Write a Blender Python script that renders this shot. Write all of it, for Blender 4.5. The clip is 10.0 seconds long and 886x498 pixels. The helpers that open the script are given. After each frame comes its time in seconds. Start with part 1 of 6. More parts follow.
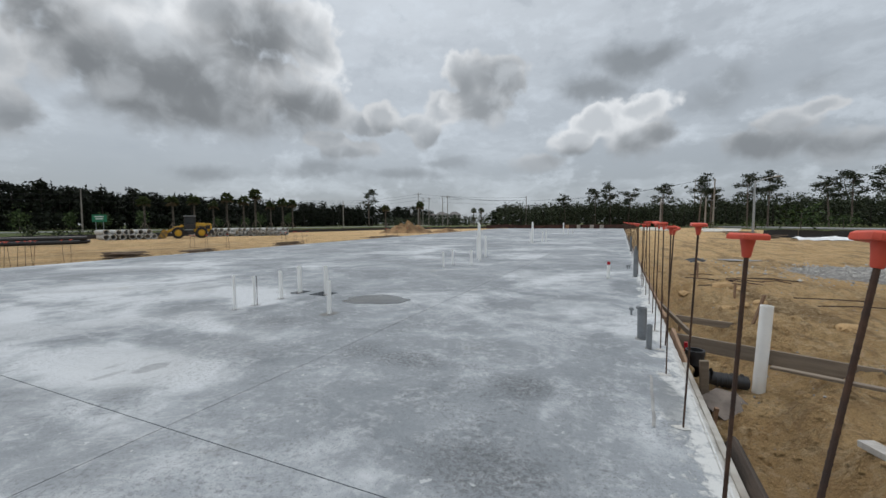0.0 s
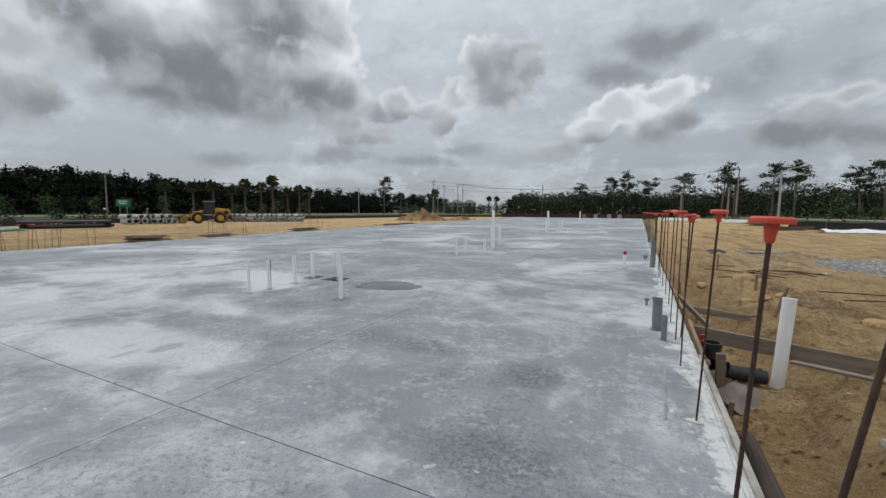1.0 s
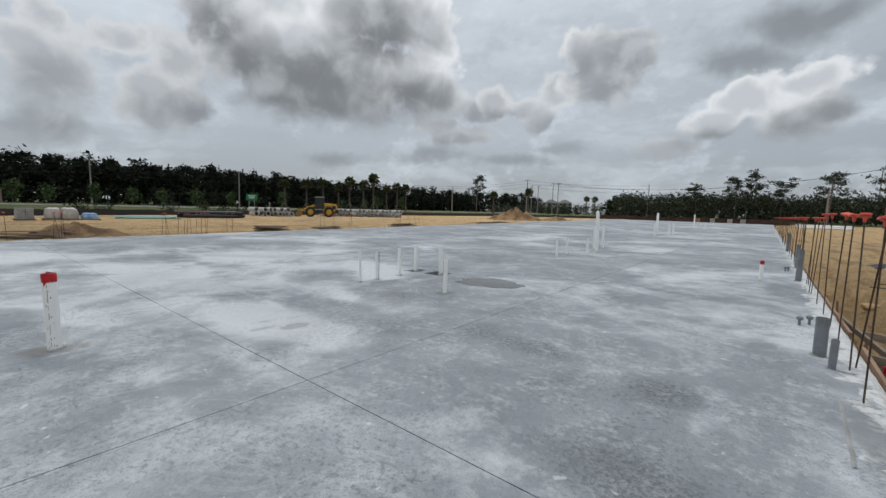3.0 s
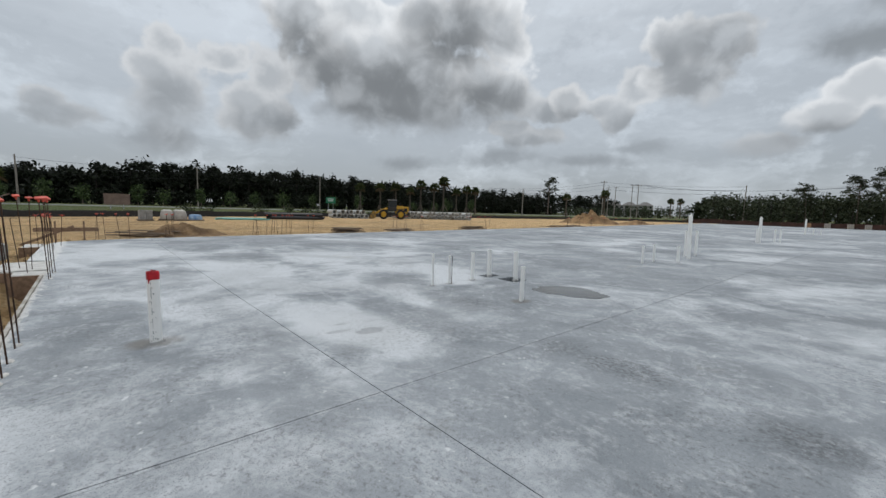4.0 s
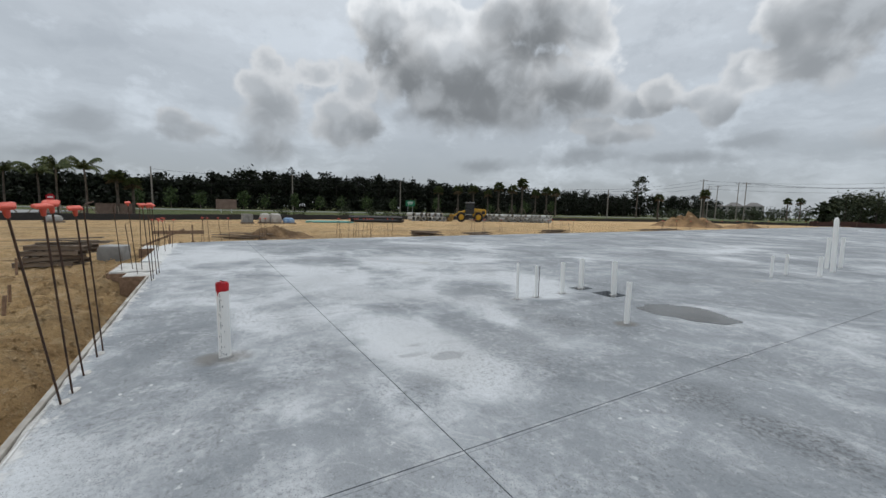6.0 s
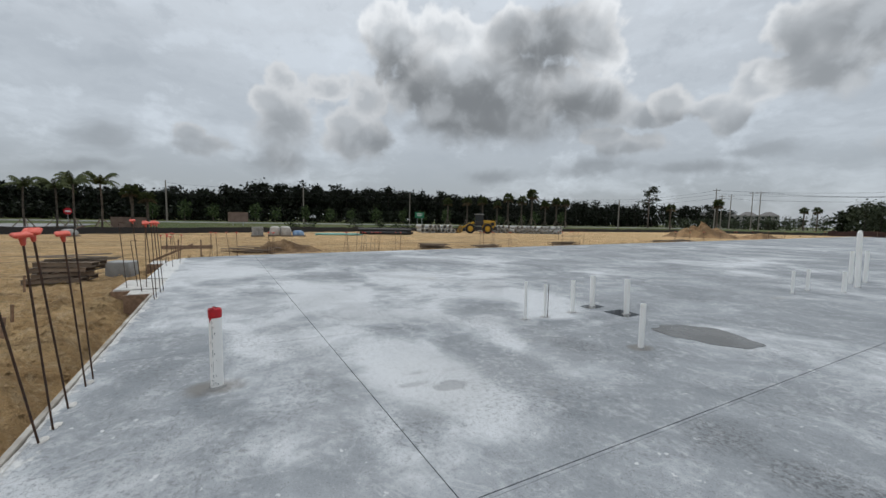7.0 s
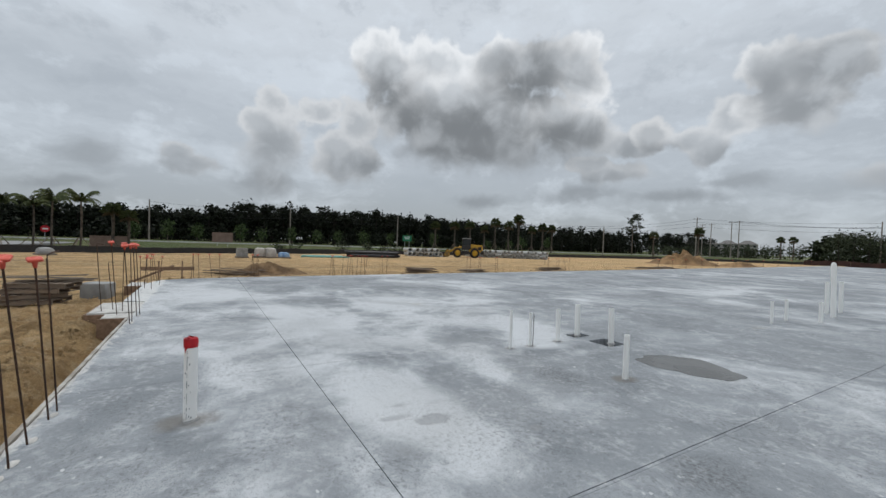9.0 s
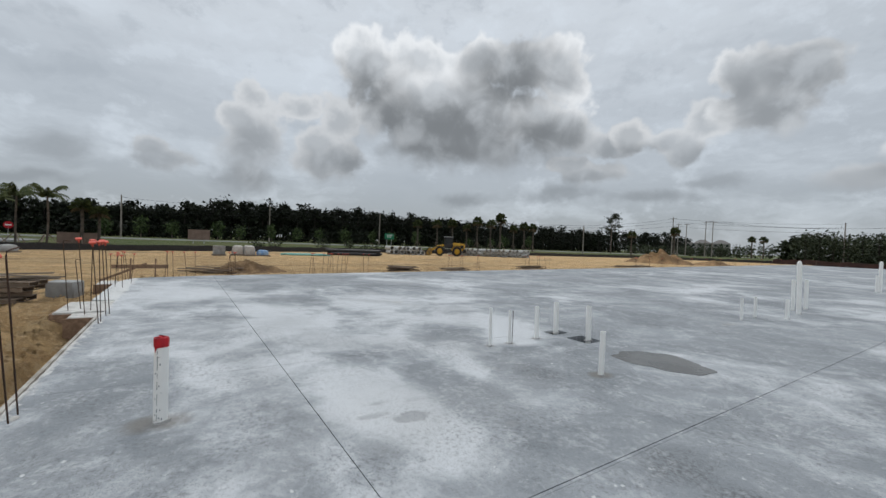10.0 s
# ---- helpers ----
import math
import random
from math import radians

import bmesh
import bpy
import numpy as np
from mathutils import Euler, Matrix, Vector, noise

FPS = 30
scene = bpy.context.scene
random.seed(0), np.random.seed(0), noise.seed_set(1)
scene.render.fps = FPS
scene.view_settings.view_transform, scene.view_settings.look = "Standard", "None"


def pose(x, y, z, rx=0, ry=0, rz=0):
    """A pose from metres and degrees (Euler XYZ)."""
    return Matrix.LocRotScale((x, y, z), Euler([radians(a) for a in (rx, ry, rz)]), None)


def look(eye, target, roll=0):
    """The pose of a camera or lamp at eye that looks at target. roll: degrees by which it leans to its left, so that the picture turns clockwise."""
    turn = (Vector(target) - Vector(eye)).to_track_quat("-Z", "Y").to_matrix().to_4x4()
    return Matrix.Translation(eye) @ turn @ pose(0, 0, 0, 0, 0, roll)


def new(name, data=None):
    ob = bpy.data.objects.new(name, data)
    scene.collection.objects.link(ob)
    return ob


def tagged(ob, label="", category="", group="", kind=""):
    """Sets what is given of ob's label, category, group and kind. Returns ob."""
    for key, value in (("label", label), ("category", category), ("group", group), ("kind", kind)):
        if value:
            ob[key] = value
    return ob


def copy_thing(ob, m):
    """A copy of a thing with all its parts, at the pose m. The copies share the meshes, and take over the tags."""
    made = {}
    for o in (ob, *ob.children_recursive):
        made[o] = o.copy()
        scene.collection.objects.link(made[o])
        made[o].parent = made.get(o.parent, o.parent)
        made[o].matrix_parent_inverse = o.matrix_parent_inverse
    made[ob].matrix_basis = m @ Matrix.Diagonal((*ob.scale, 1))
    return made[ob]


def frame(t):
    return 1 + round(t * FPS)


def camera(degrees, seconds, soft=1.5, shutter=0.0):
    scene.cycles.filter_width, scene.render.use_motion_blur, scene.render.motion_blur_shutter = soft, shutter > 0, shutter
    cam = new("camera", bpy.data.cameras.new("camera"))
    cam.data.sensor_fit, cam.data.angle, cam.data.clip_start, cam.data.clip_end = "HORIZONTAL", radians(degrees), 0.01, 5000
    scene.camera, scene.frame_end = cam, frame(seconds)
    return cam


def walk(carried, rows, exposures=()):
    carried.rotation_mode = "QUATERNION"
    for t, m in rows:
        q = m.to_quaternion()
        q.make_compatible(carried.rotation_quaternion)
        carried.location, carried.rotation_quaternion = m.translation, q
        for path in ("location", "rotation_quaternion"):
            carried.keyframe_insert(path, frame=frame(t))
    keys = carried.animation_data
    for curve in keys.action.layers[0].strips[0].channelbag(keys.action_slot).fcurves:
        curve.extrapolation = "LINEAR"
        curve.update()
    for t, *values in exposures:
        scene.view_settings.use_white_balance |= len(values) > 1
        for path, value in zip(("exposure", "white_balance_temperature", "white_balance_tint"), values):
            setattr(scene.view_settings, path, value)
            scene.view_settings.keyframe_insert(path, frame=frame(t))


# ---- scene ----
cam = camera(95.7, 10.0)

PATH = [
    (0, (-0.617, 0.549, 1.551), (-1.427, 2.373, 1.422), -0.3),
    (0.5, (-0.612, 0.576, 1.546), (-1.443, 2.388, 1.387), -0.0),
    (1, (-0.598, 0.617, 1.524), (-1.472, 2.406, 1.336), 0.3),
    (1.5, (-0.601, 0.632, 1.516), (-1.544, 2.383, 1.307), 0.7),
    (2, (-0.636, 0.588, 1.494), (-1.666, 2.289, 1.281), 1.1),
    (3.5, (-1.036, 0.569, 1.469), (-2.408, 2.011, 1.273), 1.7),
    (4, (-1.166, 0.699, 1.472), (-2.66, 2.014, 1.275), 1.7),
    (4.5, (-1.283, 0.812, 1.474), (-2.876, 2.004, 1.273), 1.5),
    (5, (-1.46, 0.869, 1.461), (-3.122, 1.962, 1.252), 1.6),
    (5.5, (-1.662, 0.941, 1.469), (-3.361, 1.976, 1.256), 1.6),
    (7, (-1.951, 1.222, 1.608), (-3.696, 2.188, 1.466), 1.1),
    (7.5, (-1.967, 1.202, 1.647), (-3.72, 2.162, 1.554), 1.2),
    (8, (-1.966, 1.212, 1.659), (-3.715, 2.182, 1.605), 1.3),
    (8.5, (-1.96, 1.23, 1.668), (-3.698, 2.22, 1.635), 1.6),
    (9, (-1.946, 1.243, 1.674), (-3.666, 2.264, 1.65), 2.0),
    (9.5, (-1.928, 1.274, 1.67), (-3.625, 2.332, 1.646), 2.2),
    (10, (-1.925, 1.275, 1.669), (-3.598, 2.37, 1.64), 2.2),
]
walk(cam, [(t, look(eye, target, roll)) for t, eye, target, roll in PATH])


# ---------------------------------------------------------------- world and sun
SUN_AZ, SUN_EL = radians(150), radians(58)
world = bpy.data.worlds.new("world")
scene.world = world
world.use_nodes = True
wt = world.node_tree
wt.nodes.clear()


def wn(kind, **kw):
    n = wt.nodes.new(kind)
    for k, v in kw.items():
        if k == "op":
            n.operation = v
        elif k == "clamp":
            n.use_clamp = v
        elif k == "dtype":
            n.data_type = v
    return n


def wlink(a, b):
    if isinstance(a, bpy.types.NodeSocket):
        wt.links.new(a, b)
    else:
        b.default_value = a


def wmath(op, a, b=0.0, c=0.0, clamp=False):
    n = wn("ShaderNodeMath", op=op, clamp=clamp)
    wlink(a, n.inputs[0])
    wlink(b, n.inputs[1])
    wlink(c, n.inputs[2])
    return n.outputs[0]


def wsmooth(v, lo, hi, a=0.0, b=1.0):
    n = wn("ShaderNodeMapRange")
    n.interpolation_type = "SMOOTHSTEP"
    wlink(v, n.inputs[0])
    for i, x in enumerate((lo, hi, a, b)):
        n.inputs[i + 1].default_value = x
    return n.outputs[0]


def wmix(f, a, b):
    n = wn("ShaderNodeMix", dtype="RGBA")
    wlink(f, n.inputs[0])
    wlink(a, n.inputs[6])
    wlink(b, n.inputs[7])
    return n.outputs[2]


def wnoise(vec, scale, detail, rough=0.55, distort=0.0):
    n = wn("ShaderNodeTexNoise")
    wlink(vec, n.inputs["Vector"])
    n.inputs["Scale"].default_value, n.inputs["Detail"].default_value = scale, detail
    n.inputs["Roughness"].default_value, n.inputs["Distortion"].default_value = rough, distort
    return n.outputs[0]


def grey(v, cool=0.04):
    cool = cool + 0.025
    return (v * (1 - cool * 1.35), v, v * (1 + cool * 1.4), 1)


coords = wn("ShaderNodeTexCoord").outputs["Generated"]
sep = wn("ShaderNodeSeparateXYZ")
wlink(coords, sep.inputs[0])
EL = wmath("MULTIPLY", wmath("ARCSINE", sep.outputs[2]), 57.2958)
AZ = wmath("MULTIPLY", wmath("ARCTAN2", sep.outputs[1], sep.outputs[0]), 57.2958)
AZ = wmath("FLOORED_MODULO", wmath("ADD", AZ, 360.0), 360.0)

# places in the sky, in degrees of azimuth and height, drifted by two scales of noise
plane = wn("ShaderNodeCombineXYZ")
wlink(AZ, plane.inputs[0])
wlink(EL, plane.inputs[1])
PLANE = plane.outputs[0]


def wvec(op, a, b=(0, 0, 0), c=(0, 0, 0)):
    n = wn("ShaderNodeVectorMath", op=op)
    for i, x in enumerate((a, b, c)):
        wlink(x, n.inputs[i])
    return n.outputs["Value"] if op == "LENGTH" else n.outputs[0]


def drift(vec, scale, detail, amount):
    n = wn("ShaderNodeTexNoise")
    wlink(PLANE, n.inputs["Vector"])
    n.inputs["Scale"].default_value, n.inputs["Detail"].default_value, n.inputs["Roughness"].default_value = scale, detail, 0.55
    off = wvec("SUBTRACT", n.outputs[1], (0.5, 0.5, 0.5))
    return wvec("MULTIPLY_ADD", off, (amount, amount * 0.8, 0), vec)


def billows(vec, scale, detail):
    n = wn("ShaderNodeTexVoronoi")
    n.feature = "SMOOTH_F1"
    wlink(vec, n.inputs["Vector"])
    n.inputs["Scale"].default_value, n.inputs["Smoothness"].default_value = scale, 0.35
    n.inputs["Detail"].default_value, n.inputs["Roughness"].default_value = detail, 0.5
    return wmath("SUBTRACT", n.outputs["Distance"], 0.56)


WARPED = drift(drift(PLANE, 0.10, 3, 4.0), 0.45, 4, 1.7)
PUFF = billows(drift(PLANE, 0.3, 4, 2.0), 0.26, 3.0)
LUMPS = wnoise(PLANE, 0.24, 6, 0.5, 0.5)
STREAKS = wnoise(wvec("MULTIPLY", WARPED, (0.05, 0.16, 0)), 1.0, 7, 0.6)
FLECKS = wnoise(wvec("MULTIPLY", PLANE, (0.16, 0.22, 0)), 1.0, 8, 0.62)

sky = wn("ShaderNodeTexSky")
sky.sky_type, sky.sun_disc = "NISHITA", False
sky.sun_elevation, sky.sun_rotation = SUN_EL, math.pi / 2 - SUN_AZ
skycol = wn("ShaderNodeMix", dtype="RGBA")
skycol.blend_type = "MULTIPLY"
skycol.inputs[0].default_value = 1.0
wlink(sky.outputs[0], skycol.inputs[6])
skycol.inputs[7].default_value = (0.12, 0.12, 0.12, 1)

# high overcast veil, brighter towards the zenith, with long pale streaks and darker flecks
ov = wmix(wsmooth(EL, 0.0, 14.0), grey(0.36), grey(0.52))
ov = wmix(wsmooth(EL, 12.0, 28.0), ov, grey(0.66, 0.03))
ov = wmix(wsmooth(EL, 30.0, 70.0), ov, grey(1.5, 0.0))
ov = wmix(wsmooth(AZ, 125.0, 70.0, 0.0, 0.45), ov, grey(0.36, 0.05))
ov = wmix(wsmooth(STREAKS, 0.46, 0.70, 0.0, 0.5), ov, grey(0.76))
ov = wmix(wsmooth(STREAKS, 0.50, 0.30, 0.0, 0.32), ov, grey(0.40, 0.05))
ov = wmix(wmath("MULTIPLY", wsmooth(FLECKS, 0.53, 0.66), wsmooth(EL, 3.0, 26.0, 0.12, 0.32)), ov, grey(0.38, 0.05))
ov = wmix(wsmooth(FLECKS, 0.48, 0.34, 0.0, 0.35), ov, grey(0.78))
col = wmix(0.94, skycol.outputs[2], ov)


def field(blobs, rough):
    """Distance from a union of ellipses, 1 at their ragged rim."""
    d = None
    for az, el, w, h in blobs:
        w, h = w * 1.12, h * 1.12
        q = wvec("LENGTH", wvec("MULTIPLY_ADD", WARPED, (1 / w, 1 / h, 0), (-az / w, -el / h, 0)))
        if d is None:
            d = q
        else:
            d = wmath("SMOOTH_MIN", d, q, 0.25)
    return wmath("MULTIPLY_ADD", PUFF, rough, d)


def smear(col, blobs, value, opacity):
    """A soft grey scud with no lit crown."""
    d = wmath("MULTIPLY_ADD", wmath("SUBTRACT", LUMPS, 0.5), 1.0, field(blobs, 0.25))
    return wmix(wsmooth(d, 1.45, 0.3, 0.0, opacity), col, grey(value, 0.045))


def cumulus(col, mass, belly, bright, dark, opacity, base):
    """One heaped cloud: a lit mass with billowing crown, a grey belly and a base that fades."""
    d = field(mass, 0.5)
    soft = wsmooth(EL, base - 5, base + 3, 0.5, 0.14)
    n = wn("ShaderNodeMapRange")
    n.interpolation_type = "SMOOTHSTEP"
    wlink(d, n.inputs[0])
    wlink(wmath("ADD", soft, 1.0), n.inputs[1])
    wlink(wmath("SUBTRACT", 1.0, soft), n.inputs[2])
    n.inputs[3].default_value, n.inputs[4].default_value = 0.0, opacity
    b = wmath("MULTIPLY_ADD", wmath("SUBTRACT", LUMPS, 0.5), 1.1, field(belly, -0.3))
    shade = wsmooth(b, 1.6, -0.1)
    lit = wmix(wsmooth(d, 0.45, 0.95), grey(bright * 0.8, 0.02), grey(bright * 1.1, 0.0))
    lit = wmix(wsmooth(EL, base - 3.5, base + 2.5), grey(0.40, 0.03), lit)
    grim = wmix(wsmooth(wmath("MULTIPLY_ADD", PUFF, -0.25, LUMPS), 0.34, 0.70), grey(dark * 1.0, 0.03), grey(dark * 1.5, 0.03))
    return wmix(n.outputs[0], col, wmix(shade, lit, grim))


col = smear(col, [(144.2, 6.2, 4.0, 1.0), (129.4, 7.2, 4.4, 1.2), (112.7, 8.1, 3.3, 0.9), (121.7, 6.7, 4.6, 0.9)], 0.29, 0.55)
col = smear(col, [(192.5, 5.1, 3.5, 0.7), (190.5, 8.2, 2.9, 1.7), (173.5, 7.1, 3.9, 1.6)], 0.3, 0.65)
col = smear(col, [(117.4, 6.6, 4.8, 0.8), (131.2, 7.3, 5.1, 1.3), (145.1, 6.1, 2.9, 0.8)], 0.29, 0.5)
col = smear(col, [(94.4, 16.7, 4.2, 1.7), (89.7, 19.4, 4.2, 2.2), (86.3, 19.8, 2.5, 1.3)], 0.235, 0.8)
col = smear(col, [(80.9, 13.9, 3.1, 1.5), (78.5, 15.5, 2.5, 1.9), (71.6, 14.0, 1.8, 1.0)], 0.29, 0.55)
col = cumulus(col, [(73.5, 10.9, 3.2, 1.4), (71.1, 11.9, 2.1, 0.9), (67.7, 8.5, 1.7, 1.0), (74.8, 8.7, 5.3, 2.0), (70.3, 7.8, 3.8, 1.8)],
              [(75.2, 8.3, 5.8, 1.9), (70.3, 7.6, 4.2, 1.5)], 0.56, 0.23, 0.85, 9)
col = cumulus(col, [(88.6, 14.2, 4.5, 1.8), (93.0, 12.6, 4.8, 2.4), (88.2, 11.0, 4.5, 2.4), (96.4, 10.2, 3.3, 2.0), (100.5, 8.2, 3.8, 1.1)],
              [(87.6, 9.5, 4.0, 1.5), (85.7, 10.9, 2.5, 1.7), (94.3, 8.8, 4.2, 1.0)], 0.72, 0.27, 0.95, 10)
col = cumulus(col, [(122.8, 15.1, 3.2, 1.6), (125.1, 13.5, 4.9, 1.8), (129.8, 10.9, 2.8, 1.2), (126.7, 9.7, 4.5, 1.8)],
              [(125.1, 12.5, 4.6, 1.5), (129.0, 8.7, 4.5, 1.3)], 0.55, 0.29, 0.8, 9)
col = cumulus(col, [(113.9, 15.4, 2.7, 3.1), (115.8, 12.6, 3.1, 2.4), (122.7, 14.6, 3.2, 2.3), (118.2, 13.6, 3.1, 2.0)],
              [(114.5, 11.0, 5.2, 1.3), (122.0, 12.6, 4.0, 1.1)], 0.62, 0.31, 0.8, 9)
col = cumulus(col, [(112.2, 20.5, 2.4, 2.3), (109.0, 19.9, 3.8, 2.9), (105.3, 19.5, 3.4, 2.6), (109.4, 16.2, 4.6, 2.9)],
              [(106.1, 18.5, 4.4, 3.2), (107.9, 15.7, 4.6, 2.4), (111.0, 18.3, 2.1, 2.4)], 0.70, 0.31, 0.95, 14)
col = cumulus(col, [(172.9, 17.8, 2.7, 2.2), (174.1, 14.8, 3.5, 2.8), (172.4, 12.0, 4.1, 4.1), (172.9, 8.4, 3.2, 2.5), (167.1, 16.9, 3.5, 2.1)],
              [(172.9, 8.1, 3.4, 2.4), (172.4, 11.6, 2.9, 2.8)], 0.62, 0.32, 0.85, 12)
col = cumulus(col, [(183.4, 9.5, 2.1, 1.5), (182.1, 8.2, 3.2, 1.5)],
              [(183.2, 7.9, 3.0, 1.5)], 0.5, 0.32, 0.7, 8)
col = cumulus(col, [(162.5, 10.6, 5.2, 2.5), (164.8, 12.9, 3.6, 2.9), (161.9, 16.1, 3.4, 3.5)],
              [(161.3, 9.9, 4.7, 1.8)], 0.58, 0.23, 0.85, 9)
col = cumulus(col, [(158.4, 23.3, 4.8, 3.8), (151.5, 24.3, 4.6, 3.2), (142.9, 24.1, 5.6, 3.0), (135.8, 23.6, 5.8, 3.6), (130.8, 22.2, 3.4, 4.3), (146.3, 18.0, 15.7, 6.5), (144.5, 13.4, 11.9, 3.0), (132.8, 15.8, 5.7, 4.5)],
              [(146.9, 15.4, 11.9, 4.6), (148.4, 12.5, 9.9, 2.4), (138.1, 21.5, 6.6, 4.2), (157.9, 20.1, 4.2, 3.2), (133.5, 14.7, 5.7, 3.5), (154.2, 16.5, 7.1, 3.6)], 0.78, 0.215, 0.98, 15)
bgd = wn("ShaderNodeBackground")
wlink(col, bgd.inputs[0])
bgd.inputs[1].default_value = 1.0
wout = wn("ShaderNodeOutputWorld")
wt.links.new(bgd.outputs[0], wout.inputs[0])

sun = new("sun", bpy.data.lights.new("sun", "SUN"))
sun.data.energy, sun.data.angle, sun.data.color = 0.8, radians(22), (1.0, 0.96, 0.9)
sun.matrix_world = look((0, 0, 0), (-math.cos(SUN_AZ) * math.cos(SUN_EL), -math.sin(SUN_AZ) * math.cos(SUN_EL), -math.sin(SUN_EL)))
scene.view_settings.exposure = 0.0

# ---------------------------------------------------------------- mesh and material tools


class Geo:
    """Collects vertices and faces of one mesh."""

    def __init__(self):
        self.v, self.f = [], []

    def add(self, verts, faces):
        n = len(self.v)
        self.v.extend(verts)
        self.f.extend(tuple(i + n for i in f) for f in faces)
        return self

    def box(self, c, s, m=None):
        x, y, z = s[0] / 2, s[1] / 2, s[2] / 2
        vs = [Vector((c[0] + a * x, c[1] + b * y, c[2] + d * z)) for d in (-1, 1) for a, b in ((-1, -1), (1, -1), (1, 1), (-1, 1))]
        if m:
            vs = [m @ q for q in vs]
        return self.add(vs, [(3, 2, 1, 0), (4, 5, 6, 7), (0, 1, 5, 4), (1, 2, 6, 5), (2, 3, 7, 6), (3, 0, 4, 7)])

    def tube(self, points, radii, n=10, caps=True):
        """A round tube along points."""
        points = [Vector(p) for p in points]
        rings = []
        for i, p in enumerate(points):
            d = (points[min(i + 1, len(points) - 1)] - points[max(i - 1, 0)]).normalized()
            a = d.orthogonal().normalized() if abs(d.z) < 0.95 else Vector((1, 0, 0)).cross(d).normalized()
            b = d.cross(a)
            r = radii[i] if isinstance(radii, (list, tuple)) else radii
            rings.append([p + (a * math.cos(2 * math.pi * k / n) + b * math.sin(2 * math.pi * k / n)) * r for k in range(n)])
        vs = [q for ring in rings for q in ring]
        fs = []
        for i in range(len(rings) - 1):
            for k in range(n):
                k2 = (k + 1) % n
                fs.append((i * n + k, i * n + k2, (i + 1) * n + k2, (i + 1) * n + k))
        if caps:
            fs.append(tuple(reversed(range(n))))
            fs.append(tuple(range((len(rings) - 1) * n, len(rings) * n)))
        return self.add(vs, fs)

    def pipe(self, p0, p1, r, wall, n=20):
        """An open pipe with a wall."""
        p0, p1 = Vector(p0), Vector(p1)
        d = (p1 - p0).normalized()
        a = d.orthogonal().normalized()
        b = d.cross(a)
        loops = [(p0, r), (p1, r), (p1, r - wall), (p0, r - wall)]
        vs = [p + (a * math.cos(2 * math.pi * k / n) + b * math.sin(2 * math.pi * k / n)) * q for p, q in loops for k in range(n)]
        fs = []
        for i in range(4):
            j = (i + 1) % 4
            for k in range(n):
                k2 = (k + 1) % n
                fs.append((i * n + k, i * n + k2, j * n + k2, j * n + k))
        return self.add(vs, fs)

    def quads(self, centres, sizes, rng, flat=0.0):
        """Loose leaf-clump quads, each bent along its middle, at random turns."""
        for c, s in zip(centres, sizes):
            a = Vector(rng.normal(size=3))
            a.z *= 1 - flat
            a = a.normalized()
            b = a.orthogonal()
            b.rotate(Euler((rng.uniform(0, 6), rng.uniform(0, 6), 0)))
            b = (b - a * b.dot(a)).normalized()
            nrm = a.cross(b)
            c = Vector(c)
            w = s * rng.uniform(0.35, 0.7)
            self.add([c - a * s, c - b * w + nrm * s * 0.18, c + a * s, c + b * w + nrm * s * 0.18], [(0, 1, 2), (0, 2, 3)])
        return self

    def mesh(self, name, mat, bevel=0.0, smooth=True):
        me = bpy.data.meshes.new(name)
        me.from_pydata([tuple(q) for q in self.v], [], self.f)
        if bevel:
            bm = bmesh.new()
            bm.from_mesh(me)
            bmesh.ops.bevel(bm, geom=bm.edges[:], offset=bevel, segments=1, affect="EDGES")
            bm.to_mesh(me)
            bm.free()
        if mat:
            me.materials.append(mat)
        if smooth:
            me.polygons.foreach_set("use_smooth", [True] * len(me.polygons))
            me.set_sharp_from_angle(angle=radians(38))
        me.update()
        return me


def part(name, geo, mat, parent=None, label="", bevel=0.0, smooth=True):
    """One mesh object, under a thing or part where one is given."""
    ob = new(name, geo.mesh(name, mat, bevel, smooth))
    if parent:
        ob.parent = parent
    return tagged(ob, label)


def thing(name, label, category, group="", kind="", m=None):
    """An empty at the base of a thing made of parts."""
    ob = new(name)
    ob.empty_display_size = 0.1
    if m is not None:
        ob.matrix_basis = m
    return tagged(ob, label, category, group, kind)


def lone(name, geo, mat, label, category, group="", kind="", bevel=0.0, smooth=True, m=None):
    """A thing that is one mesh."""
    ob = part(name, geo, mat, None, label, bevel, smooth)
    if m is not None:
        ob.matrix_basis = m
    return tagged(ob, "", category, group, kind)


